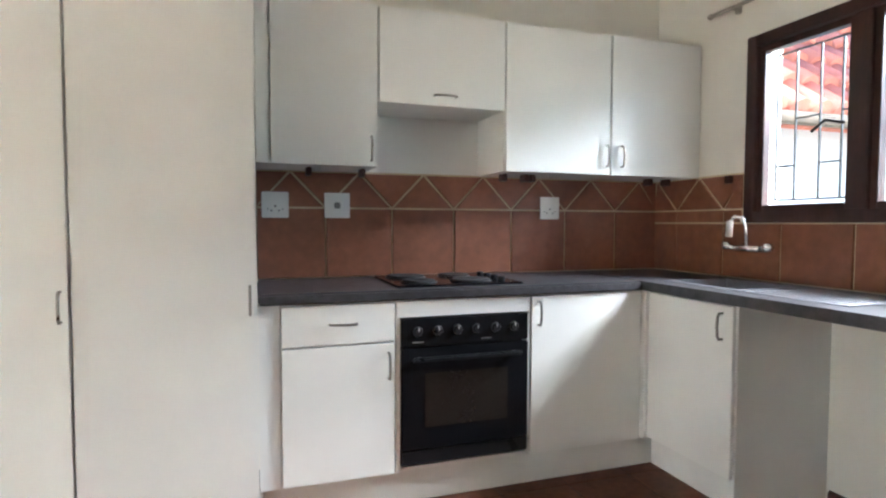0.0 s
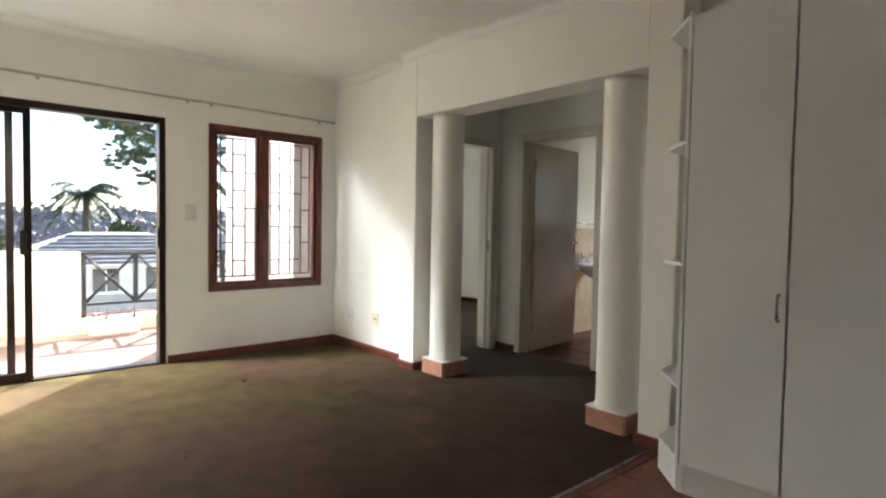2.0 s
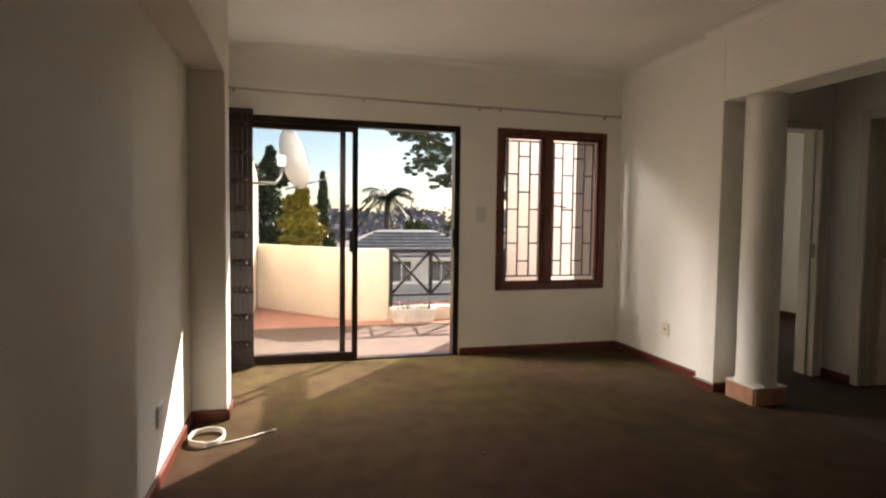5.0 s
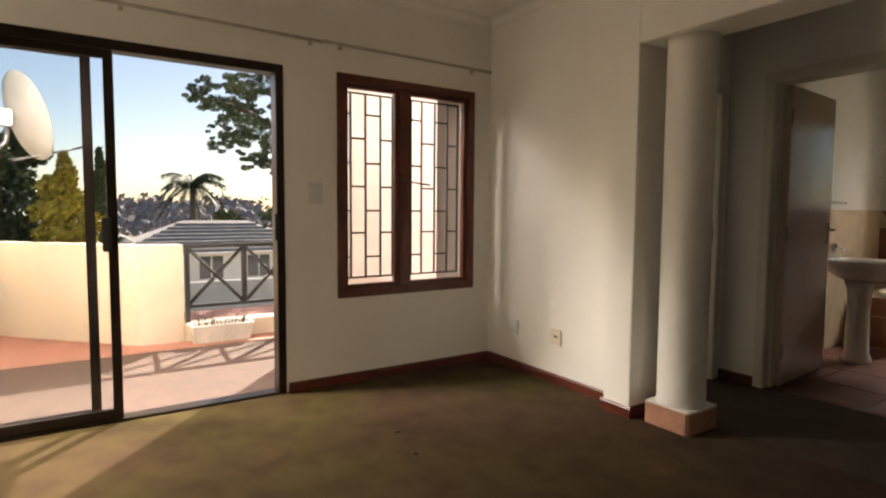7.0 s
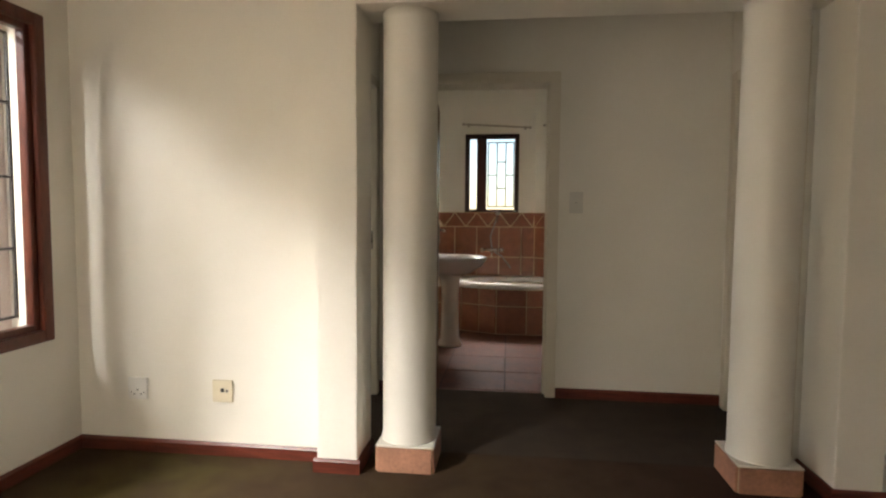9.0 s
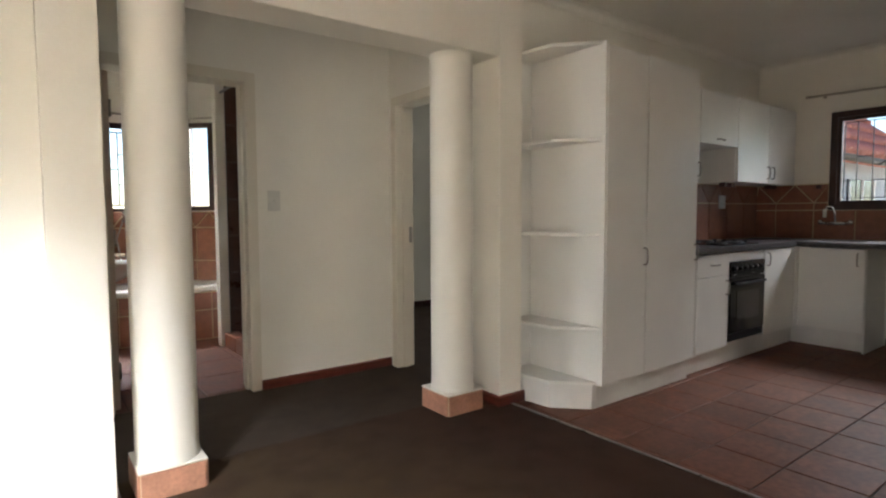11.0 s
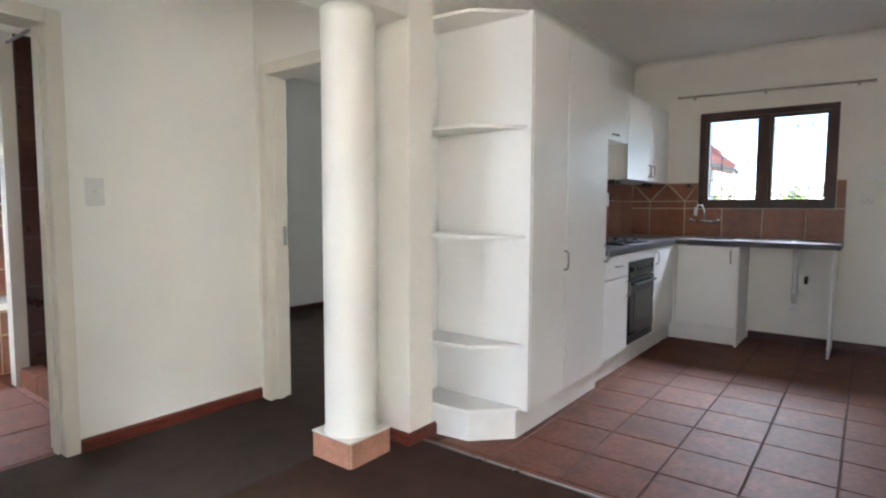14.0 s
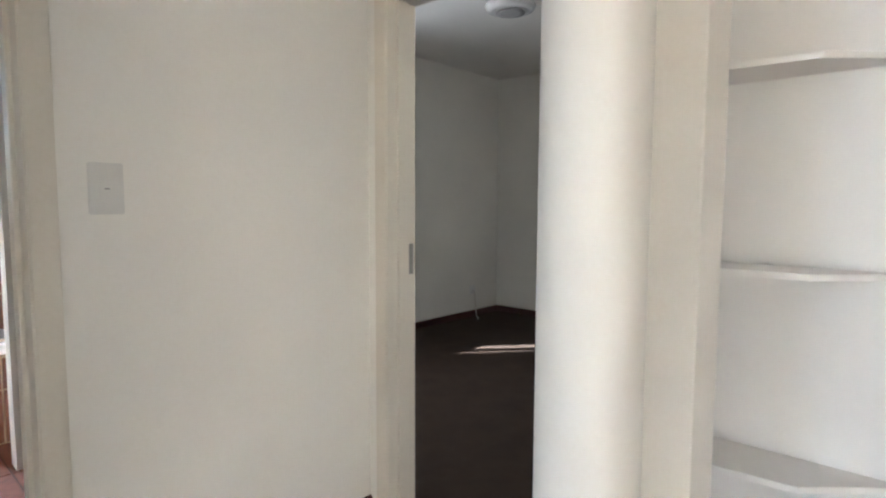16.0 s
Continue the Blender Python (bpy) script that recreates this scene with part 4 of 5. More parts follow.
# sockets, switches, rails
def wall_plate(name, label, category, centre, size, facing, material, kind):
    """A plate on a wall; facing: 'y-' or 'x+' and so on."""
    w, hgt = size
    x, y, z = centre
    p = thing(name, centre, label, category)

    def slab(u0, u1, d0, d1, z0, z1, bevel=0.002):
        s = -1 if facing[1] == "-" else 1
        if facing[0] == "y":
            return boxed(x + u0, x + u1, y + s * d0, y + s * d1, z + z0, z + z1, bevel)
        return boxed(x + s * d0, x + s * d1, y + u0, y + u1, z + z0, z + z1, bevel)
    part("plate", slab(-w / 2, w / 2, 0.001, 0.010, -hgt / 2, hgt / 2, 0.003), material, p)
    if kind == "socket":
        for u in (-w * 0.22, w * 0.22):
            part("switch", slab(u - 0.010, u + 0.010, 0.0102, 0.0135, hgt * 0.12, hgt * 0.32, 0.002), material, p)
        for u, v, r in ((-0.018, -0.028, 0.004), (0.018, -0.028, 0.004), (0.0, -0.006, 0.0045), (-0.034, -0.02, 0.003), (0.034, -0.02, 0.003)):
            part("hole", slab(u - r, u + r, 0.0101, 0.0106, v - r, v + r, 0), GREY_MARK, p)
    elif kind == "switch":
        part("rocker", slab(-0.017, 0.017, 0.0102, 0.014, -0.028, 0.028, 0.003), material, p)
        part("mark", slab(-0.006, 0.006, 0.0141, 0.0145, -0.002, 0.001, 0), GREY_MARK, p)
    elif kind == "aerial":
        part("hole", slab(-0.009, 0.009, 0.0101, 0.013, -0.004, 0.014, 0.002), BLACK_BAR, p)
        part("hole", slab(0.018, 0.030, 0.0101, 0.0115, -0.004, 0.008, 0.002), GREY_MARK, p)
    else:
        part("disc", slab(-0.015, 0.015, 0.0102, 0.0115, -0.015, 0.015, 0.004), GREY_MARK, p)
    return p


TILE_FACE = BACK - 0.010
wall_plate("socket", "white double plug socket on the tiled splashback", "socket", (-0.17, TILE_FACE, 1.29), (0.125, 0.125), "y-", PLASTIC, "socket")
wall_plate("isolator", "white isolator plate on the tiled splashback", "switch", (0.125, TILE_FACE, 1.29), (0.125, 0.125), "y-", PLASTIC, "disc")
wall_plate("socket", "white plug socket on the tiled splashback", "socket", (1.315, TILE_FACE, 1.29), (0.120, 0.125), "y-", PLASTIC, "socket")
wall_plate("socket", "white plug socket low on the lounge wall", "socket", (-4.916, 2.712, 0.322), (0.105, 0.110), "y-", PLASTIC, "socket")
wall_plate("aerial_point", "yellowed aerial point low on the lounge wall", "aerial point", (-4.468, 2.712, 0.328), (0.105, 0.110), "y-", PLASTIC_AGED, "aerial")
wall_plate("light_switch", "white light switch between the glass door and the window", "switch", (WX, 1.279, 1.30), (0.095, 0.14), "x+", PLASTIC_GREY, "switch")
wall_plate("light_switch", "white light switch beside the bathroom door", "switch", (-2.659, 3.83, 1.282), (0.086, 0.137), "y-", PLASTIC_GREY, "switch")
wall_plate("socket", "white plug socket on the kitchen window wall", "socket", (EX, 0.82, 1.29), (0.10, 0.10), "x-", PLASTIC, "socket")
wall_plate("socket", "white plug socket low in the sunlit recess", "socket", (-3.15, -0.98, 0.33), (0.10, 0.10), "y+", PLASTIC, "socket")
wall_plate("socket", "white plug socket low on the bedroom wall", "socket", (1.63, 6.03, 0.30), (0.10, 0.10), "y-", PLASTIC, "socket")
wall_plate("socket", "white socket under the worktop", "socket", (EX, 1.30, 0.33), (0.09, 0.09), "x-", PLASTIC, "socket")


def curtain_rail(label, points, brackets, along):
    r = thing("curtain_rail", points[0], label, "curtain rail", "curtain rails")
    part("rod", tube(bmesh.new(), points, 0.010, 10), RAIL, r)
    for p in brackets:
        q = Vector(p) - Vector(along) * 0.05
        part("bracket", tube(bmesh.new(), [p, q], 0.007, 8), RAIL, r)
        part("foot", boxed(q.x - 0.012, q.x + 0.012, q.y - 0.012, q.y + 0.012, q.z - 0.02, q.z + 0.02, 0.002), RAIL, r)
    for p in (points[0], points[-1]):
        part("finial", lathe(bmesh.new(), [(0.0001, -0.017), (0.014, -0.008), (0.017, 0), (0.014, 0.008), (0.0001, 0.017)], p, 12), RAIL, r)


curtain_rail("thin painted curtain rail over the sliding door", [(WX + 0.06, -0.93, 2.285), (WX + 0.06, 0.2, 2.268), (WX + 0.06, 1.31, 2.257)], [(WX + 0.06, -0.85, 2.283), (WX + 0.06, 0.2, 2.268), (WX + 0.06, 1.25, 2.258)], (1, 0, 0))
curtain_rail("thin painted curtain rail over the lounge window", [(WX + 0.06, 1.34, 2.262), (WX + 0.06, 2.0, 2.258), (WX + 0.06, 2.655, 2.252)], [(WX + 0.06, 1.45, 2.262), (WX + 0.06, 2.52, 2.253)], (1, 0, 0))
curtain_rail("grey curtain rail over the kitchen window", [(EX - 0.06, 2.33, 2.277), (EX - 0.06, 1.6, 2.268), (EX - 0.06, 0.82, 2.252)], [(EX - 0.06, 2.2, 2.275), (EX - 0.06, 1.6, 2.268), (EX - 0.06, 0.92, 2.254)], (-1, 0, 0))
curtain_rail("grey curtain rail over the bathroom window", [(-3.605, 6.44, 2.20), (-2.867, 6.44, 2.16)], [(-3.55, 6.44, 2.197), (-2.92, 6.44, 2.163)], (0, -1, 0))
curtain_rail("grey curtain rail over the narrow bathroom window", [(-2.72, 6.33, 2.165), (-2.10, 5.71, 2.165)], [(-2.66, 6.27, 2.165), (-2.16, 5.77, 2.165)], (-0.7071, -0.7071, 0))

s = thing("wall_shelf", (1.93, 0.55, 1.44), "thin white wall shelf on brackets", "shelf")
part("board", boxed(1.81, EX - 0.002, 0.284, 0.85, 1.445, 1.471, 0.003), CABINET, s)
for y in (0.40, 0.74):
    bm = boxed(EX - 0.014, EX - 0.003, y - 0.01, y + 0.01, 1.35, 1.444, 0.002)
    block(bm, 1.88, EX - 0.0145, y - 0.008, y + 0.008, 1.434, 1.4445)
    part("bracket", bm, PLASTIC, s)

p = thing("waste_pipe", (EX - 0.05, 1.30, 0.36), "white plastic waste pipe on the wall under the worktop", "pipe")
part("pipe", tube(bmesh.new(), [(EX - 0.045, 1.30, 0.84), (EX - 0.045, 1.30, 0.43), (EX - 0.04, 1.305, 0.39), (EX - 0.004, 1.305, 0.38)], 0.022, 14), PLASTIC, p)
part("collar", tube(bmesh.new(), [(EX - 0.045, 1.30, 0.44), (EX - 0.045, 1.30, 0.50)], 0.028, 14), PLASTIC, p)
p = thing("stop_tap", (EX - 0.03, 1.22, 0.585), "small dark stop tap on the wall", "tap")
part("body", tube(bmesh.new(), [(EX - 0.003, 1.22, 0.60), (EX - 0.035, 1.22, 0.60), (EX - 0.04, 1.22, 0.545)], 0.014, 10), BLACK_BAR, p)


def dome_lamp(label, x, y):
    l = thing("ceiling_lamp", (x, y, CEILING), label, "ceiling lamp", "ceiling lamps")
    part("base", lathe(bmesh.new(), [(0.15, -0.001), (0.155, -0.012), (0.15, -0.022), (0.0001, -0.022)], (x, y, CEILING), 36), PLASTIC, l)
    part("shade", lathe(bmesh.new(), [(0.168, -0.0225), (0.176, -0.035), (0.165, -0.062), (0.13, -0.078), (0.125, -0.074), (0.05, -0.086), (0.0001, -0.088)], (x, y, CEILING), 40), LAMP_GLASS, l, "opal glass dome")
    part("clip_band", lathe(bmesh.new(), [(0.10, -0.0815), (0.102, -0.085), (0.06, -0.092), (0.055, -0.0885)], (x, y, CEILING), 36), LAMP_GREY, l, "grey ring")


dome_lamp("opal glass dome lamp on the lounge ceiling", -3.40, 0.935)
dome_lamp("opal glass dome lamp on the kitchen ceiling", 0.39, 1.03)
dome_lamp("opal glass dome lamp on the bedroom ceiling", 0.12, 4.49)

# coiled cable on the carpet by the recess
c = thing("coiled_cable", (-3.64, -0.86, 0.006), "coiled white aerial cable on the carpet", "cable")
bm = bmesh.new()
pts = [(-3.64 + (0.115 + 0.004 * math.sin(3 * a)) * math.cos(a), -0.845 + (0.095 + 0.004 * math.cos(2 * a)) * math.sin(a), 0.010 + 0.006 * (a / 6.283)) for a in [k * math.tau / 24 for k in range(24 * 4 + 1)]]
tube(bm, pts, 0.0055, 6)
part("coil", bm, CORD, c)
part("tail", tube(bmesh.new(), [(-3.53, -0.80, 0.012), (-3.56, -0.72, 0.010), (-3.62, -0.60, 0.010), (-3.70, -0.48, 0.010)], 0.005, 6), CORD, c)

for x, y, a in ((-4.0, 1.315, 0.4), (-4.28, 1.37, 1.1), (-3.1, 0.6, 2.0)):
    c = thing("fluff", (x, y, 0.004), "small dark bit of fluff on the carpet", "litter", "bits of fluff on the carpet")
    part("bit", tube(bmesh.new(), [(x - 0.015 * math.cos(a), y - 0.015 * math.sin(a), 0.008), (x, y, 0.012), (x + 0.015 * math.cos(a + 0.5), y + 0.015 * math.sin(a + 0.5), 0.008)], 0.005, 6), BLACK_BAR, c)
c = thing("loose_cable", (1.6, 5.95, 0.0), "short white cable lying by the bedroom skirting", "cable")
part("cord", tube(bmesh.new(), [(1.66, 6.018, 0.27), (1.66, 6.005, 0.12), (1.64, 5.97, 0.008), (1.58, 5.90, 0.008), (1.52, 5.86, 0.008)], 0.006, 6), CORD, c)


# ---- bathroom ----
b = thing("corner_bath", (-3.2, 6.1, 0), "white acrylic corner bath in a terracotta tiled surround", "bath")
tub_plan = [(-3.945, 5.88), (-3.56, 5.86), (-3.20, 5.71), (-2.42, 5.70), (-2.03, 5.71), (-2.80, 6.48), (-3.945, 6.48)]
part("surround", prism(bmesh.new(), tub_plan, 0.002, 0.455), GROUT_PALE, b)


def bath_shell():
    """The rim and the sunk bowl."""
    bm = bmesh.new()
    n, c = 40, Vector((-2.96, 6.10, 0))
    def ring(f, z):
        out = []
        for k in range(n):
            a = k * math.tau / n
            d = Vector((math.cos(a) * 0.76, math.sin(a) * 0.375, 0))
            p = c + d * f
            p.y = min(p.y, 6.488)
            if p.x + p.y > 3.68:
                s = (p.x + p.y - 3.68) / 2
                p -= Vector((s, s, 0))
            out.append(bm.verts.new((p.x, p.y, z)))
        return out
    rings = [ring(1.06, 0.457), ring(1.10, 0.485), ring(1.06, 0.51), ring(0.92, 0.512), ring(0.84, 0.495), ring(0.74, 0.36), ring(0.62, 0.22), ring(0.3, 0.19)]
    for s, t in zip(rings, rings[1:]):
        for k in range(n):
            f = bm.faces.new((s[k], s[(k + 1) % n], t[(k + 1) % n], t[k]))
            f.smooth = True
    bm.faces.new(rings[-1])
    return bm


part("shell", bath_shell(), ACRYLIC, b, "white acrylic shell")


def plates(parent, name, origin, along, polygons, material, thick=0.008):
    """Tiles on an upright face: polygons in (along, up), standing thick proud of it to the left-hand side of along's normal."""
    o, d = Vector(origin), Vector(along).normalized()
    n = Vector((d.y, -d.x, 0))
    for poly in polygons:
        bm = bmesh.new()
        c = sum((Vector(p) for p in poly), Vector((0, 0))) / len(poly)
        lo = [bm.verts.new(o + d * p[0] + Vector((0, 0, p[1])) + n * 0.0005) for p in poly]
        hi = []
        for p in poly:
            q = Vector(p) + (c - Vector(p)).normalized() * 0.003
            hi.append(bm.verts.new(o + d * q.x + Vector((0, 0, q.y)) + n * thick))
        m = len(poly)
        bm.faces.new(hi)
        for i in range(m):
            bm.faces.new((lo[i], lo[(i + 1) % m], hi[(i + 1) % m], hi[i]))
        part(name, bm, material, parent)


def rect(a0, a1, z0, z1, g=0.0035):
    return [(a0 + g, z0 + g), (a1 - g, z0 + g), (a1 - g, z1 - g), (a0 + g, z1 - g)]


def border(joints, lo, hi, a0, a1, g=0.0045):
    """A zigzag frieze of triangles between two heights, its lower points on the joints."""
    out = []
    for u, v in zip(joints, joints[1:]):
        m = (u + v) / 2
        tri = [(u + 2.2 * g, lo + g), (v - 2.2 * g, lo + g), (m, hi - 1.6 * g)]
        out.append(tri)
    step = joints[1] - joints[0]
    for u in joints:
        out.append([(u - step / 2 + 2.2 * g, hi - g), (u, lo + 1.6 * g), (u + step / 2 - 2.2 * g, hi - g)])
    done = []
    for poly in out:
        clipped = [(min(max(p[0], a0), a1), p[1]) for p in poly]
        area = abs((clipped[1][0] - clipped[0][0]) * (clipped[2][1] - clipped[0][1]) - (clipped[2][0] - clipped[0][0]) * (clipped[1][1] - clipped[0][1]))
        if area > 0.002:
            done.append(clipped)
    return done


# tiled front of the bath
for (p, q) in (((-3.56, 5.86), (-3.20, 5.71)), ((-3.20, 5.71), (-2.42, 5.70)), ((-3.945, 5.88), (-3.56, 5.86))):
    d = Vector((q[0] - p[0], q[1] - p[1], 0))
    L = d.length
    cuts = [0.0] + ([0.30, 0.60] if L > 0.6 else ([0.20] if L > 0.39 else [])) + [L]
    polys = [rect(u, v, z0, z1) for u, v in zip(cuts, cuts[1:]) for z0, z1 in ((0.004, 0.285), (0.285, 0.453))]
    plates(b, "tile", (*p, 0), d, polys, WALL_TILE)

# wall tiles of the bathroom, up to the window sills
dado = solid("wall_bath_tiling", boxed(-3.949, -2.80, 6.486, 6.4985, 0.0, 1.224), GROUT_PALE, "terracotta wall tiling with a zigzag frieze", "")
js = [-3.945 + 0.25 * k for k in range(6)]
js[-1] = -2.80
plates(dado, "tile", (0, 6.486, 0), (1, 0, 0), [rect(u, v, z0, z1) for u, v in zip(js, js[1:]) for z0, z1 in ((0.51, 0.72), (0.72, 1.06))] + border([-3.82, -3.57, -3.32, -3.07, -2.82], 1.06, 1.222, -3.94, -2.802), WALL_TILE)
d = Vector((0.7071, -0.7071, 0))
o = Vector((-2.80, 6.5, 0)) - Vector((0.7071, 0.7071, 0)) * 0.012
bm = boxed(0, 1.4, 0, 0.011, 0, 1.224)
bmesh.ops.transform(bm, matrix=Matrix(((d.x, 0.7071, 0, o.x), (d.y, 0.7071, 0, o.y), (0, 0, 1, 0), (0, 0, 0, 1))), verts=bm.verts)
dado2 = solid("wall_bath_tiling_slanted", bm, GROUT_PALE, "terracotta wall tiling with a zigzag frieze")
js = [0.02 + 0.29 * k for k in range(5)]
plates(dado2, "tile", tuple(o), d, [rect(u, v, z0, z1) for u, v in zip(js, js[1:]) for z0, z1 in ((0.51, 0.72), (0.72, 1.06))] + border(js, 1.06, 1.222, 0.01, 1.38), WALL_TILE)
dado3 = solid("wall_bath_tiling_west", boxed(-3.9495, -3.938, 4.9, 6.48, 0.0, 1.224), GROUT_PALE, "terracotta wall tiling")
js = [-6.48 + 0.316 * k for k in range(6)]
plates(dado3, "tile", (-3.938, 0, 0), (0, -1, 0), [rect(u, v, z0, z1) for u, v in zip(js, js[1:]) for z0, z1 in ((0.02, 0.36), (0.36, 0.72), (0.72, 1.06))] + border(js, 1.06, 1.222, -6.47, -4.91), WALL_TILE)
# shower side of the partition, its shade darkened into tile and grout, and the kerb
sh = solid("wall_shower_tiling", boxed(-2.55, -1.702, 5.288, 5.299, 0.0, 2.33), GROUT, "brown shower wall tiling, shade darkened into its colour")
SHOWER_TILE_SHADED = paint("shaded_brown_shower_tile", (0.075, 0.028, 0.018), 0.3, 0.1, 8, 60, 0.08, island=0.08)
plates(sh, "tile", (0, 5.288, 0), (1, 0, 0), [rect(u, u + 0.28, 0.01 + 0.33 * k, 0.01 + 0.33 * (k + 1)) for u in (-2.55, -2.27, -1.99) for k in range(7)], SHOWER_TILE_SHADED)
k = thing("shower_kerb", (-2.55, 4.7, 0), "low terracotta tiled shower kerb", "kerb")
part("core", boxed(-2.60, -2.50, 4.02, 5.285, 0.0, 0.118), GROUT_PALE, k)
for n in range(4):
    part("tile", boxed(-2.609, -2.601, 4.03 + n * 0.314, 4.33 + n * 0.314, 0.004, 0.116, 0.001), WALL_TILE, k)
    part("tile", boxed(-2.609, -2.492, 4.03 + n * 0.314, 4.33 + n * 0.314, 0.1185, 0.127, 0.001), WALL_TILE, k)
r = thing("shower_rail", (-2.55, 4.7, 2.25), "thin chrome shower curtain rail", "rail")
part("rod", tube(bmesh.new(), [(-2.58, 4.005, 2.27), (-2.58, 5.298, 2.27)], 0.011, 10), STEEL, r)


def basin():
    x, y = -3.61, 5.20
    t = thing("pedestal_basin", (x, y, 0), "white ceramic pedestal basin", "basin")
    part("pedestal", lathe(bmesh.new(), [(0.11, 0.002), (0.105, 0.03), (0.085, 0.08), (0.075, 0.4), (0.085, 0.58), (0.11, 0.66)], (x, y, 0), 28, 1.0, 0.95), CERAMIC, t)
    part("bowl", lathe(bmesh.new(), [(0.10, 0.65), (0.16, 0.68), (0.235, 0.74), (0.27, 0.795), (0.275, 0.815), (0.262, 0.822), (0.24, 0.81), (0.19, 0.75), (0.08, 0.715), (0.0001, 0.712)], (x + 0.02, y, 0), 36, 1.15, 0.92), CERAMIC, t)
    part("ledge", boxed(-3.936, -3.80, y - 0.22, y + 0.22, 0.75, 0.828, 0.02), CERAMIC, t)
    for yy in (y - 0.10, y + 0.10):
        tap = part("tap", tube(bmesh.new(), [(-3.85, yy, 0.826), (-3.85, yy, 0.89), (-3.84, yy, 0.905), (-3.77, yy, 0.895), (-3.765, yy, 0.88)], 0.012, 10), CHROME, t, "chrome pillar tap")
        part("head", lathe(bmesh.new(), [(0.012, 0.90), (0.024, 0.915), (0.024, 0.935), (0.0001, 0.945)], (-3.85, yy, 0), 12), CHROME, tap)


basin()
t = thing("bottle", (-3.885, 5.20, 0.828), "small white plastic bottle on the basin", "bottle")
part("body", lathe(bmesh.new(), [(0.022, 0.829), (0.023, 0.91), (0.010, 0.925), (0.010, 0.945), (0.0001, 0.945)], (-3.885, 5.20, 0), 16), PLASTIC, t)
s = thing("bathroom_shelf", (-3.87, 5.1, 1.285), "thin glass shelf on chrome brackets", "shelf")
part("board", boxed(-3.935, -3.80, 4.82, 5.38, 1.282, 1.290, 0.002), GLASS, s)
for y in (4.86, 5.34):
    part("bracket", boxed(-3.936, -3.79, y - 0.01, y + 0.01, 1.268, 1.2815, 0.002), CHROME, s)

m = thing("bath_mixer", (-3.25, 6.44, 0.78), "chrome bath mixer with a hand shower and hose", "tap")
part("body", tube(bmesh.new(), [(-3.35, 6.43, 0.80), (-3.19, 6.43, 0.80)], 0.02, 12), CHROME, m)
for x in (-3.38, -3.16):
    part("tap_head", lathe(bmesh.new(), [(0.0001, -0.025), (0.022, -0.02), (0.028, 0), (0.022, 0.02), (0.0001, 0.025)], (x, 6.43, 0.80), 14), CHROME, m)
for x in (-3.34, -3.20):
    part("wall_flange", tube(bmesh.new(), [(x, 6.478, 0.80), (x, 6.43, 0.80)], 0.02, 12), CHROME, m)
part("spout", tube(bmesh.new(), [(-3.27, 6.43, 0.79), (-3.27, 6.34, 0.77), (-3.27, 6.30, 0.73)], 0.013, 10), CHROME, m)
part("hose", tube(bmesh.new(), [(-3.24, 6.42, 0.78), (-3.16, 6.38, 0.74), (-3.08, 6.36, 0.64), (-3.06, 6.33, 0.61)], 0.008, 8), STEEL, m)
part("riser_hose", tube(bmesh.new(), [(-3.27, 6.43, 0.82), (-3.29, 6.45, 0.95), (-3.24, 6.45, 1.10), (-3.22, 6.44, 1.17)], 0.008, 8), STEEL, m)
part("hand_shower", tube(bmesh.new(), [(-3.22, 6.45, 1.12), (-3.215, 6.42, 1.20), (-3.21, 6.40, 1.215)], 0.013, 10, 0.028), CHROME, m)


# ---- outdoors: balcony ----
bal = solid("floor_balcony", boxed(-8.95, WX - 0.231, -1.0, 2.35, -0.25, -0.040), PATIO_GROUT, "pale red tiled balcony floor")
side = [(-5.45, -0.25), (-9.0, -0.25), (-9.0, 1.78), (-8.6, 1.90), (-7.6, 2.05), (-6.5, 2.35), (-5.45, 2.66)]
bm = bmesh.new()
faces = [[bm.verts.new((x, y, z)) for x, z in side] for y in (-1.12, -0.90)]
bm.faces.new(faces[0])
bm.faces.new(faces[1][::-1])
for i in range(len(side)):
    j = (i + 1) % len(side)
    bm.faces.new((faces[0][i], faces[0][j], faces[1][j], faces[1][i]))
solid("wall_balcony_side", bm, RENDER_WALL, "cream rendered balcony side wall")
solid("wall_balcony_parapet", prism(bmesh.new(), [(-8.66, -0.899), (-7.29, 0.40), (-7.29, 0.765), (-7.47, 0.765), (-7.47, 0.47), (-8.88, -0.87), (-8.88, -0.899)], -0.25, 0.865, 0.008), RENDER_WALL, "cream rendered slanting balcony parapet")
solid("wall_balcony_upstand", boxed(-7.45, -7.27, 0.768, 2.349, -0.25, 0.13, 0.008), RENDER_WALL, "low cream balcony upstand")


def railing():
    r = thing("balcony_railing", (-7.33, 1.55, 0.13), "black timber-style balcony railing with crosses", "railing")
    x = -7.33
    for y in (0.80, 1.315, 1.83, 2.32):
        part("post", boxed(x - 0.022, x + 0.022, y - 0.022, y + 0.022, 0.131 if y in (0.80, 2.32) else 0.30, 0.83, 0.004), BLACK_BAR, r)
    part("top_rail", boxed(x - 0.03, x + 0.03, 0.772, 2.345, 0.8305, 0.868, 0.006), BLACK_BAR, r)
    part("bottom_rail", boxed(x - 0.022, x + 0.022, 0.823, 2.297, 0.270, 0.2995, 0.004), BLACK_BAR, r)
    for y0, y1 in ((0.822, 1.293), (1.337, 1.808), (1.852, 2.298)):
        for a, b, off in ((0.31, 0.82, 0.0), (0.82, 0.31, 0.006)):
            part("brace", tube(bmesh.new(), [(x + off, y0, a), (x + off, y1, b)], 0.018, 6), BLACK_BAR, r)


railing()


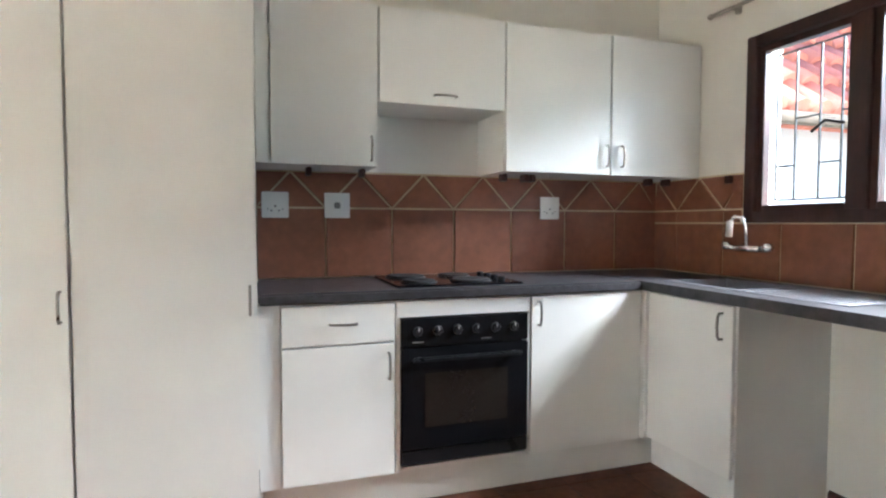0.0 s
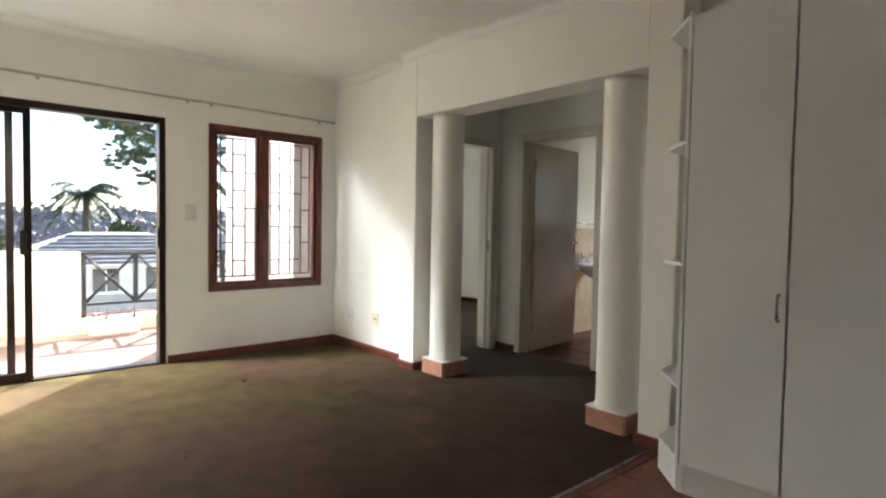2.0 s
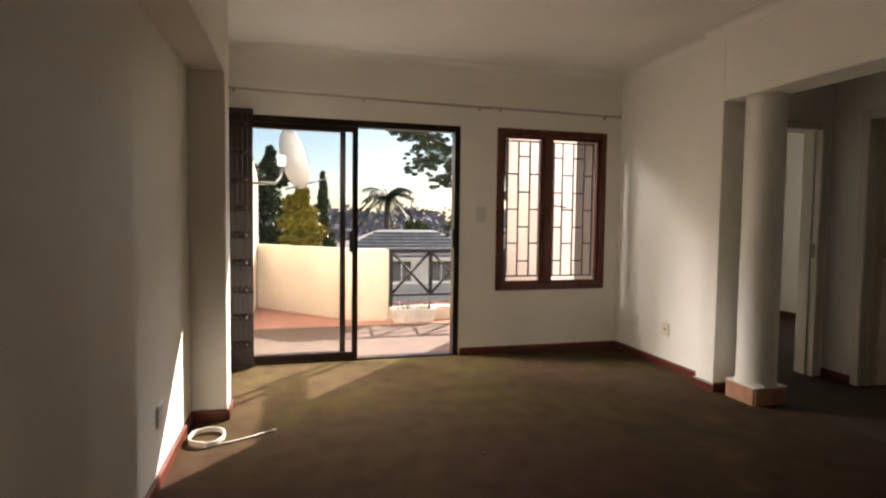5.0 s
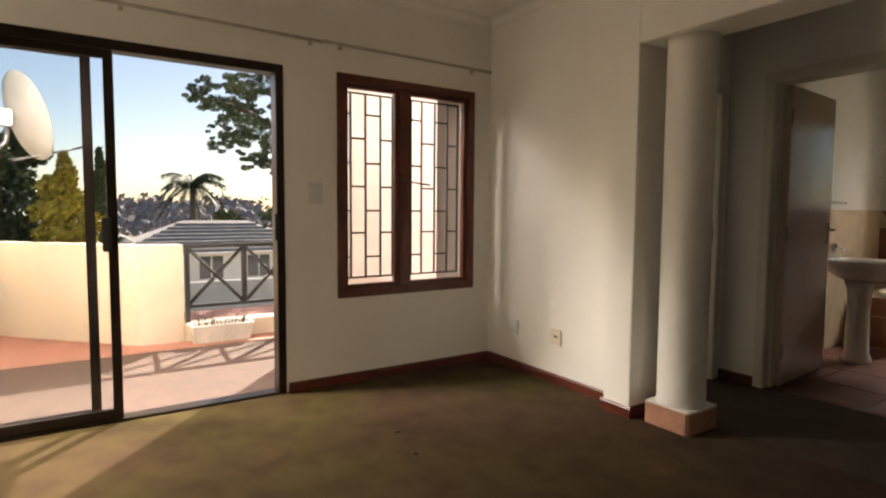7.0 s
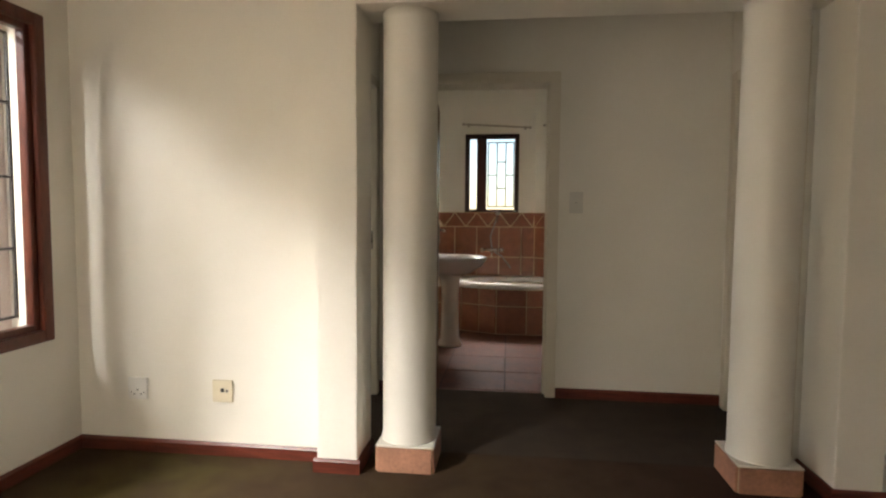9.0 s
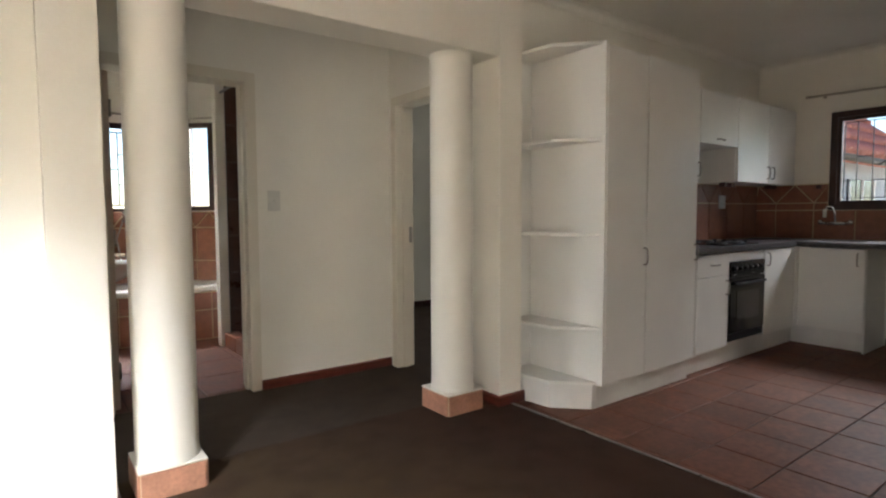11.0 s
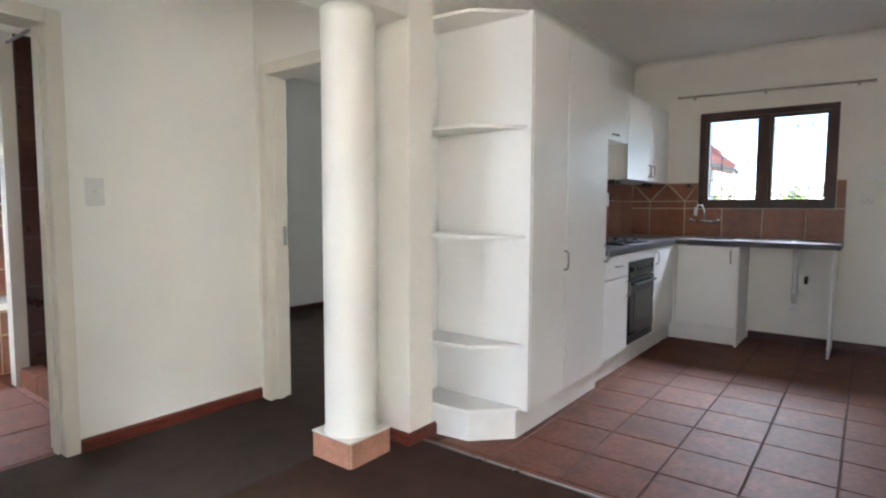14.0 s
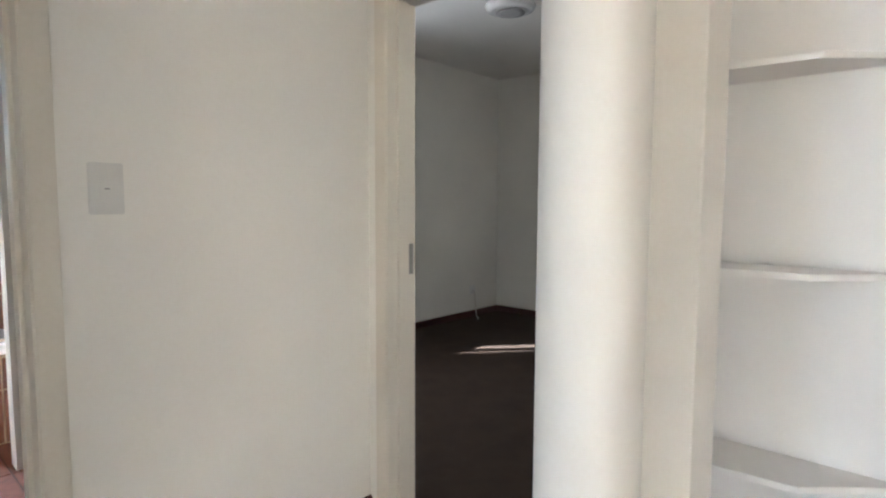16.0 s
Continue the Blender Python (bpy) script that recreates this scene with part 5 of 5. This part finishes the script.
def wing():
    """The house's other wing beside the balcony."""
    h = thing("house_wing", (-6.3, 4, 0), "pale pink rendered wing of the house beside the balcony", "building", kind="structure")
    part("wall", boxed(-7.30, -5.452, 2.352, 2.60, -3.2, 2.6585), RENDER_PINK, h)
    part("eave", boxed(-8.12, -5.30, 2.352, 2.40, 2.66, 2.935, 0.012), RENDER_WALL, h, "cream eave board")
    part("wall", boxed(-7.30, -7.001, 2.601, 6.2, 2.70, 2.90), RENDER_PINK, h)
    part("roof", boxed(-7.34, -5.3, 2.402, 6.8, 2.901, 2.95), ROOF_GREY, h)


wing()
# out of view; the north overhang is added to cut the bedroom's sky light
solid("roof_main", boxed(-5.45, 3.0, -1.25, 7.3, CEILING + 0.13, 3.15), ROOF_GREY, "plain unseen roof over the rooms, overhang added to dim the bedroom")
solid("wall_outer_base", boxed(-5.452, 2.25, -1.21, 6.7, -3.2, -0.255), RENDER_WALL)


def trough():
    t = thing("plant_trough", (-7.16, 1.05, -0.03), "weathered white planter trough with withered plants", "planter")
    bm = bmesh.new()
    lo = [(-7.24, 0.82), (-7.08, 0.82), (-7.08, 1.30), (-7.24, 1.30)]
    hi = [(-7.28, 0.79), (-7.04, 0.79), (-7.04, 1.33), (-7.28, 1.33)]
    inn = [(-7.26, 0.81), (-7.06, 0.81), (-7.06, 1.31), (-7.26, 1.31)]
    rings = [[bm.verts.new((x, y, z)) for x, y in ring] for ring, z in ((lo, -0.028), (hi, 0.14), (inn, 0.14), (inn, 0.10))]
    bm.faces.new(rings[0])
    for s, u in zip(rings, rings[1:]):
        for k in range(4):
            bm.faces.new((s[k], s[(k + 1) % 4], u[(k + 1) % 4], u[k]))
    bm.faces.new(rings[3])
    part("box", bm, TROUGH, t)
    rnd = random.Random(4)
    bm = bmesh.new()
    for k in range(26):
        x, y = rnd.uniform(-7.24, -7.08), rnd.uniform(0.85, 1.28)
        tube(bm, [(x, y, 0.10), (x + rnd.uniform(-.03, .03), y + rnd.uniform(-.04, .04), 0.17), (x + rnd.uniform(-.07, .07), y + rnd.uniform(-.09, .09), rnd.uniform(0.15, 0.27))], 0.006, 5, 0.002)
    part("withered_plants", bm, BARK, t, "dry brown stems")


trough()


def dish():
    """Satellite dish on an arm from the balcony's side wall."""
    t = thing("satellite_dish", (-8.05, -0.9, 1.7), "pale grey satellite dish on a wall arm", "satellite dish")
    c = Vector((-8.05, -0.47, 2.0))
    axis = Vector((-0.42, 0.86, 0.28)).normalized()
    q = axis.to_track_quat("Z", "Y").to_matrix().to_4x4()
    bm = lathe(bmesh.new(), [(0.0001, 0.0), (0.14, 0.012), (0.27, 0.046), (0.40, 0.10), (0.405, 0.096), (0.40, 0.085), (0.27, 0.034), (0.14, 0.0), (0.0001, -0.012)], (0, 0, 0), 40, 0.93, 1.0)
    bmesh.ops.transform(bm, matrix=Matrix.Translation(c) @ q, verts=bm.verts)
    part("reflector", bm, DISH_GREY, t)
    part("bracket", boxed(c.x - 0.02, c.x + 0.10, c.y - 0.12, c.y - 0.02, c.z - 0.09, c.z + 0.06, 0.01), STEEL, t)
    part("wall_arm", tube(bmesh.new(), [(-8.02, -0.899, 1.69), (-8.02, -0.62, 1.70), (-8.03, -0.55, 1.78), (-8.03, -0.53, 1.97)], 0.022, 10), STEEL, t)
    tip = Vector((-8.28, 0.06, 1.80))
    part("feed_arm", tube(bmesh.new(), [c + Vector((0.02, -0.03, -0.38)), tip], 0.012, 8), STEEL, t)
    part("feed_horn", boxed(tip.x - 0.03, tip.x + 0.03, tip.y - 0.03, tip.y + 0.03, tip.z - 0.02, tip.z + 0.08, 0.01), DISH_GREY, t)


dish()

# ---- outdoors: ground, houses, planting ----
bm = boxed(-3000, 3000, -3000, 3000, -3.6, -3.2)
solid("ground", bm, SOIL, "dry winter grass")
solid("wall_boundary", boxed(-26.2, -26.0, -12, 30, -3.2, -1.75, 0.03), RENDER_WHITE, "white boundary wall")
solid("wall_boundary_east", boxed(17.0, 17.2, -15, 12, -3.2, 1.42, 0.03), RENDER_WHITE, "pale boundary wall")


def house(x, y, w, d, eave, ridge, label, group="houses below"):
    """A hipped single-storey house; w along y, d along x."""
    h = thing("house", (x, y, -3.2), label, "house", group)
    part("wall", boxed(x - d / 2, x + d / 2, y - w / 2, y + w / 2, -3.2, eave), RENDER_WHITE, h)
    bm = bmesh.new()
    o = 0.5
    base = [bm.verts.new((x + sx * (d / 2 + o), y + sy * (w / 2 + o), eave - 0.05)) for sx, sy in ((-1, -1), (1, -1), (1, 1), (-1, 1))]
    top = [bm.verts.new((x, y + s * max(0.2, w / 2 - d / 2), ridge)) for s in (-1, 1)]
    bm.faces.new(base[::-1])
    bm.faces.new((base[0], base[1], top[0]))
    bm.faces.new((base[2], base[3], top[1]))
    bm.faces.new((base[1], base[2], top[1], top[0]))
    bm.faces.new((base[3], base[0], top[0], top[1]))
    roof = part("roof", bm, ROOF_GREY, h, "grey tiled hipped roof")
    bm = bmesh.new()
    run = d / 2 + o
    for k in range(1, 9):
        f = k / 9
        z = eave - 0.05 + (ridge - eave + 0.05) * f
        half = (w / 2 + o) + (max(0.2, w / 2 - d / 2) - (w / 2 + o)) * f
        block(bm, x + run * (1 - f), x + run * (1 - f) + 0.10, y - half, y + half, z - 0.01, z + 0.035)
    part("tile_course", bm, ROOF_GREY, roof)
    k = 0
    yy = y - w / 2 + 1.0
    while yy < y + w / 2 - 1.2:
        win = part("window", boxed(x + d / 2 - 0.02, x + d / 2 + 0.03, yy, yy + 1.1, -2.2, eave - 0.25), DARK_WINDOW, h)
        part("frame", boxed(x + d / 2 + 0.031, x + d / 2 + 0.05, yy + 0.52, yy + 0.58, -2.2, eave - 0.25), RENDER_WHITE, win)
        yy += 2.3


house(-36, -4.4, 14.0, 6.4, -0.85, 1.15, "white house with a grey hipped roof")
house(-34, 6.2, 9.4, 6.0, -0.85, 0.62, "white house with a low grey hipped roof")
house(-39, 15.0, 10.0, 6.0, -0.9, 0.65, "white house with a grey roof further off")


def red_house():
    h = thing("neighbour_house", (6.5, 5.5, -3.2), "white house with a red tiled roof beside the kitchen", "house")
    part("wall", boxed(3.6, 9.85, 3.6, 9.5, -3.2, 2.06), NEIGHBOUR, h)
    bm = bmesh.new()
    eave = [(3.2, 3.28, 2.05), (10.15, 3.28, 2.05)]
    ridge = [(3.2, 7.4, 6.10), (10.15, 7.4, 6.10)]
    pts = [bm.verts.new(p) for p in (*eave, *ridge[::-1])] + [bm.verts.new((p[0], p[1], p[2] - 0.10)) for p in (*eave, *ridge[::-1])]
    bm.faces.new(pts[:4])
    bm.faces.new(pts[4:][::-1])
    for i in range(4):
        bm.faces.new((pts[i], pts[(i + 1) % 4], pts[4 + (i + 1) % 4], pts[4 + i]))
    roof = part("roof", bm, ROOF_RED, h, "red clay tiled roof")
    bm = bmesh.new()
    slope = (6.10 - 2.05) / (7.4 - 3.28)
    cols, rows = 30, 14
    for r in range(rows):
        for c in range(cols):
            x = 3.2 + (c + 0.5) * 6.95 / cols
            y0 = 3.26 + r * 4.12 / rows
            y1 = y0 + 4.12 / rows + 0.05
            z0, z1 = 2.055 + (y0 - 3.28) * slope + 0.07, 2.055 + (y1 - 3.28) * slope + 0.01
            tube(bm, [(x, y0, z0), (x, y1, z1)], 0.095, 8, 0.08)
    part("barrel_tile", bm, ROOF_RED, roof)
    w = part("window", boxed(7.2, 8.5, 3.57, 3.597, 0.75, 1.75), DARK_WINDOW, h)
    for x in (7.2, 7.83, 8.44):
        part("frame", boxed(x, x + 0.06, 3.55, 3.569, 0.75, 1.75), RENDER_WHITE, w)
    part("gutter", tube(bmesh.new(), [(3.2, 3.20, 2.02), (10.15, 3.20, 2.02)], 0.055, 8), BARK, h)


red_house()


def palisade():
    f = thing("palisade_fence", (17.1, 4.0, 1.42), "thin dark steel fence on top of the boundary wall", "fence")
    part("rail", boxed(17.085, 17.115, -1.0, 9.0, 1.84, 1.87), BLACK_BAR, f)
    for k in range(25):
        y = -0.9 + 0.41 * k
        part("post", boxed(17.08, 17.12, y - 0.02, y + 0.02, 1.421, 2.0, 0.004), BLACK_BAR, f)


palisade()


def leaves(bm, centre, radii, count, size, rnd, shell=0.35):
    """Leaf clumps scattered through an ellipsoid, denser outwards."""
    cx, cy, cz = centre
    for _ in range(count):
        v = Vector((rnd.gauss(0, 1), rnd.gauss(0, 1), rnd.gauss(0, 1))).normalized() * (shell + (1 - shell) * rnd.random()) ** 0.6
        p = Vector((cx + v.x * radii[0], cy + v.y * radii[1], cz + v.z * radii[2]))
        a = Vector((rnd.gauss(0, 1), rnd.gauss(0, 1), rnd.gauss(0, 1))).normalized()
        b = a.orthogonal().normalized()
        s = size * rnd.uniform(0.5, 1.3)
        c = a.cross(b)
        q = [p + b * s, p + c * s * 0.5, p - b * s, p - c * s * 0.5 + a * s * 0.25]
        bm.faces.new([bm.verts.new(w) for w in q])


def tree(name, label, base, trunk, limbs, clumps, leaf, size, seed, category="tree"):
    rnd = random.Random(seed)
    t = thing(name, base, label, category)
    bm = bmesh.new()
    tube(bm, trunk[0], trunk[1], 10, trunk[2])
    for pts, r in limbs:
        tube(bm, pts, r, 7, r * 0.35)
    part("trunk", bm, BARK, t)
    bm = bmesh.new()
    for c, r, n in clumps:
        leaves(bm, c, r, n, size, rnd)
    part("crown", bm, leaf, t)


def cypress(x, y, top, r, seed, leaf, label):
    rnd = random.Random(seed)
    clumps = []
    h = top + 3.2
    for k in range(22):
        f = k / 21
        rr = r * (0.55 + 0.6 * f) if f < 0.4 else r * (0.8 * (1 - f) / 0.6 + 0.08)
        clumps.append(((x + rnd.uniform(-.12, .12) * r, y + rnd.uniform(-.2, .2) * r, -2.6 + (h - 0.6) * f), (rr, rr, h * 0.05), 420))
    tree("conifer", label, (x, y, -3.2), ([(x, y, -3.2), (x, y, -1.5), (x, y, top - 0.6)], 0.16, 0.03), [], clumps, leaf, 0.085, seed)


cypress(-15.5, -1.85, 3.1, 1.7, 11, LEAF_DARK, "tall dark green pencil conifer")
cypress(-15.8, -1.0, 2.85, 1.6, 12, LEAF_DARK, "dark green pencil conifer")
cypress(-17.0, 0.35, 2.35, 0.6, 13, LEAF_DARK, "slim dark green conifer")
cypress(-14.4, -0.22, 2.0, 1.25, 14, LEAF_GOLD, "golden yellow conifer in full sun")
cypress(-18.5, -2.6, 2.5, 0.9, 15, LEAF_DARK, "broad dark green garden conifer")

rnd = random.Random(21)
clumps = []
for c, r in (((-12.2, 2.05, 3.05), 0.42), ((-12.0, 2.5, 3.3), 0.5), ((-12.1, 2.55, 2.75), 0.5), ((-12.2, 3.0, 3.5), 0.6), ((-12.3, 3.0, 2.6), 0.5), ((-12.0, 3.5, 3.0), 0.6), ((-12.2, 1.75, 3.2), 0.22),
             ((-12.1, 2.25, 2.45), 0.32), ((-12.2, 2.75, 2.15), 0.34), ((-12.2, 3.2, 1.9), 0.3), ((-12.2, 4.0, 3.6), 0.8), ((-12.3, 3.0, 1.1), 0.22), ((-12.2, 3.6, 1.6), 0.4), ((-12.0, 4.6, 2.9), 0.9), ((-12.2, 3.4, 0.5), 0.35)):
    clumps.append((c, (r * 0.58, r * 0.58, r * 0.34), int(1500 * r)))
    for _ in range(18):
        v = Vector((rnd.gauss(0, 1), rnd.gauss(0, 1), rnd.gauss(0, 0.7))).normalized() * r * rnd.uniform(0.55, 1.2)
        s = r * rnd.uniform(0.12, 0.30)
        clumps.append(((c[0] + v.x, c[1] + v.y, c[2] + v.z), (s, s, s * 0.5), int(1300 * s)))
tree("tree", "dark green spreading tree beside the house", (-12.2, 4.6, -3.2), ([(-12.2, 4.6, -3.2), (-12.2, 4.5, 0), (-12.2, 4.3, 2.4), (-12.1, 4.2, 3.4)], 0.2, 0.07),
     [([(-12.2, 4.4, 1.6), (-12.2, 3.4, 2.6), (-12.1, 2.4, 3.0), (-12.2, 1.9, 3.1)], 0.07), ([(-12.2, 4.4, 0.8), (-12.2, 3.6, 1.5), (-12.2, 2.8, 2.1)], 0.05), ([(-12.2, 4.3, 2.2), (-12.1, 3.2, 3.2), (-12.1, 2.6, 3.4)], 0.05), ([(-12.2, 4.4, 0.0), (-12.2, 3.6, 0.6), (-12.2, 3.0, 1.1)], 0.04)],
     clumps, LEAF_DARK, 0.028, 22)

clumps = [((-42 + rnd.uniform(-.8, .8), 9.0 + rnd.uniform(-1.2, 1.2), 0.0 + rnd.uniform(-.7, .8)), (0.7, 0.7, 0.5), 200) for _ in range(14)]
tree("tree", "round yellow-green tree behind the roofs", (-42, 9, -3.2), ([(-42, 9, -3.2), (-42, 9, 0)], 0.2, 0.08), [], clumps, LEAF_MID, 0.2, 23)


def palm():
    x, y, z = -46.0, 6.9, 3.2
    t = thing("palm_tree", (x, y, -3.2), "feather palm rising behind the roofs", "palm")
    part("trunk", tube(bmesh.new(), [(x, y, -3.2), (x + 0.1, y, -0.5), (x, y, z)], 0.28, 10, 0.2), BARK, t)
    rnd = random.Random(31)
    for k in range(26):
        a, lift = k * 2.399, rnd.uniform(-0.9, 1.5)
        d = Vector((math.cos(a), math.sin(a), 0))
        pts = [Vector((x, y, z)) + d * (rnd.uniform(2.0, 2.3) * s) + Vector((0, 0, lift * 1.3 * s - 1.5 * s * s)) for s in (0, 0.2, 0.4, 0.6, 0.8, 1.0)]
        bm = tube(bmesh.new(), pts, 0.05, 5, 0.015)
        side = Vector((-d.y, d.x, 0))
        for i in range(1, 30):
            s = i / 30 * 5
            j = min(4, int(s))
            p = pts[j].lerp(pts[j + 1], s - j)
            for sg in (-1, 1):
                q = p + side * sg * rnd.uniform(0.3, 0.6) + d * 0.3 + Vector((0, 0, rnd.uniform(-0.6, -0.15)))
                bm.faces.new([bm.verts.new(v) for v in (p, p + d * 0.10, q)])
        part("frond", bm, LEAF_PALM, t)


palm()

# far wooded ridge and winter trees, too many to count
bm = bmesh.new()
rnd = random.Random(41)
for k in range(420):
    x, y = rnd.uniform(-150, -70), rnd.uniform(-60, 90)
    base = -3.2 + (-(x + 70)) * 0.045
    s = rnd.uniform(2.0, 3.6)
    leaves(bm, (x, y, base + s * 0.7), (s, s, s * rnd.uniform(0.6, 1.0)), 26, 0.9, rnd)
for k in range(60):
    x, y = rnd.uniform(-58, -46), rnd.uniform(-20, 30)
    s = rnd.uniform(1.2, 2.0)
    leaves(bm, (x, y, -1.8 + rnd.uniform(0, 1.6)), (s, s, s), 60, 0.35, rnd)
solid("backdrop_trees", bm, LEAF_FAR, "winter woodland on the far ridge, haze in its colour", "trees", "stuff")
bm = bmesh.new()
for k in range(120):
    x, y = rnd.uniform(22, 60), rnd.uniform(-40, 40)
    s = rnd.uniform(1.0, 2.0)
    leaves(bm, (x, y, -1.4 + rnd.uniform(0, 2.6)), (s, s, s), 60, 0.35, rnd)
solid("backdrop_bushes", bm, LEAF_MID, "green bushes beyond the boundary wall", "bushes", "stuff")


# ---- tiles, piece by piece ----
def tile_mesh(name, w, d, h, material):
    bm = bmesh.new()
    lo = [bm.verts.new((sx * w / 2, sy * d / 2, -h)) for sx, sy in ((-1, -1), (1, -1), (1, 1), (-1, 1))]
    mid = [bm.verts.new((sx * w / 2, sy * d / 2, -0.002)) for sx, sy in ((-1, -1), (1, -1), (1, 1), (-1, 1))]
    hi = [bm.verts.new((sx * (w / 2 - 0.003), sy * (d / 2 - 0.003), 0)) for sx, sy in ((-1, -1), (1, -1), (1, 1), (-1, 1))]
    bm.faces.new(hi)
    for a, b in ((lo, mid), (mid, hi)):
        for k in range(4):
            bm.faces.new((a[k], a[(k + 1) % 4], b[(k + 1) % 4], b[k]))
    return mesh_of(name, bm, material)


def lay(parent, mesh, x0, x1, y0, y1, ox, oy, pitch, gap, z, skip=None):
    """Square tiles on a grid through (ox, oy), cut at the edges of the field."""
    rnd = random.Random(7)
    nx0, nx1 = math.floor((x0 - ox) / pitch), math.ceil((x1 - ox) / pitch)
    ny0, ny1 = math.floor((y0 - oy) / pitch), math.ceil((y1 - oy) / pitch)
    for i in range(nx0, nx1):
        for j in range(ny0, ny1):
            a0, a1 = max(x0, ox + i * pitch + gap / 2), min(x1, ox + (i + 1) * pitch - gap / 2)
            b0, b1 = max(y0, oy + j * pitch + gap / 2), min(y1, oy + (j + 1) * pitch - gap / 2)
            if a1 - a0 < 0.01 or b1 - b0 < 0.01 or (skip and skip((a0 + a1) / 2, (b0 + b1) / 2)):
                continue
            t = new("tile", mesh)
            t.parent = parent
            t.location = ((a0 + a1) / 2, (b0 + b1) / 2, z + rnd.uniform(-0.0006, 0.0006))
            t.scale = ((a1 - a0) / 0.33, (b1 - b0) / 0.33, 1)
            t.rotation_euler = (rnd.uniform(-0.0012, 0.0012), rnd.uniform(-0.0012, 0.0012), 0)


floor_tile = tile_mesh("tile", 0.33, 0.33, 0.005, TILE)
lay(kitchen_floor, floor_tile, -1.612, EX, -0.98, 2.66, -1.235, 1.185, 0.333, 0.008, 0.0)
lay(bath_floor, tile_mesh("tile", 0.33, 0.33, 0.005, TILE_BATH), -3.95, -1.70, 3.905, 6.3, -3.10, 3.935, 0.45, 0.009, 0.0)
lay(bal, tile_mesh("tile", 0.33, 0.33, 0.006, PATIO_TILE), -8.9, WX - 0.235, -0.9, 2.35, -5.455, 0.30, 0.40, 0.008, -0.032)

# splashback
bed = solid("wall_splashback_north", boxed(-0.256, EX - 0.001, 2.7865, 2.7945, 0.931, 1.46), GROUT_PALE, "terracotta splashback tiling with a zigzag frieze")
js = [0.069 + 0.337 * k for k in range(-1, 7)]
edges = [-0.256] + [j for j in js if -0.2 < j < EX - 0.03] + [EX - 0.010]
plates(bed, "tile", (0, 2.7865, 0), (1, 0, 0), [rect(u, v, 0.932, 1.277) for u, v in zip(edges, edges[1:])] + border(js, 1.277, 1.455, -0.254, EX - 0.012), WALL_TILE)
bed = solid("wall_splashback_east", boxed(EX - 0.0085, EX - 0.0005, 0.965, 2.786, 0.931, 1.2085), GROUT_PALE, "terracotta splashback tiling under the window")
js = [-2.597 + 0.337 * k for k in range(-1, 6)]
edges = [-2.784] + [j for j in js if -2.7 < j < -1.03] + [-0.966]
plates(bed, "tile", (EX - 0.0085, 0, 0), (0, -1, 0), [rect(u, v, 0.932, 1.208) for u, v in zip(edges, edges[1:])], WALL_TILE)
bed = solid("wall_splashback_corner", boxed(EX - 0.0085, EX - 0.0005, 2.142, 2.786, 1.2087, 1.46), GROUT_PALE, "terracotta splashback frieze beside the window")
plates(bed, "tile", (EX - 0.0085, 0, 0), (0, -1, 0), [rect(u, v, 1.209, 1.277) for u, v in ((-2.784, -2.597), (-2.597, -2.26), (-2.26, -2.144))] + border([-2.934, -2.597, -2.26, -1.923], 1.277, 1.455, -2.784, -2.144), WALL_TILE)
bed = solid("wall_splashback_end", boxed(EX - 0.0085, EX - 0.0005, 0.965, 1.038, 1.2087, 1.46), GROUT_PALE, "narrow splashback strip beside the window")
plates(bed, "tile", (EX - 0.0085, 0, 0), (0, -1, 0), [rect(-1.037, -0.966, 1.21, 1.455)], WALL_TILE)
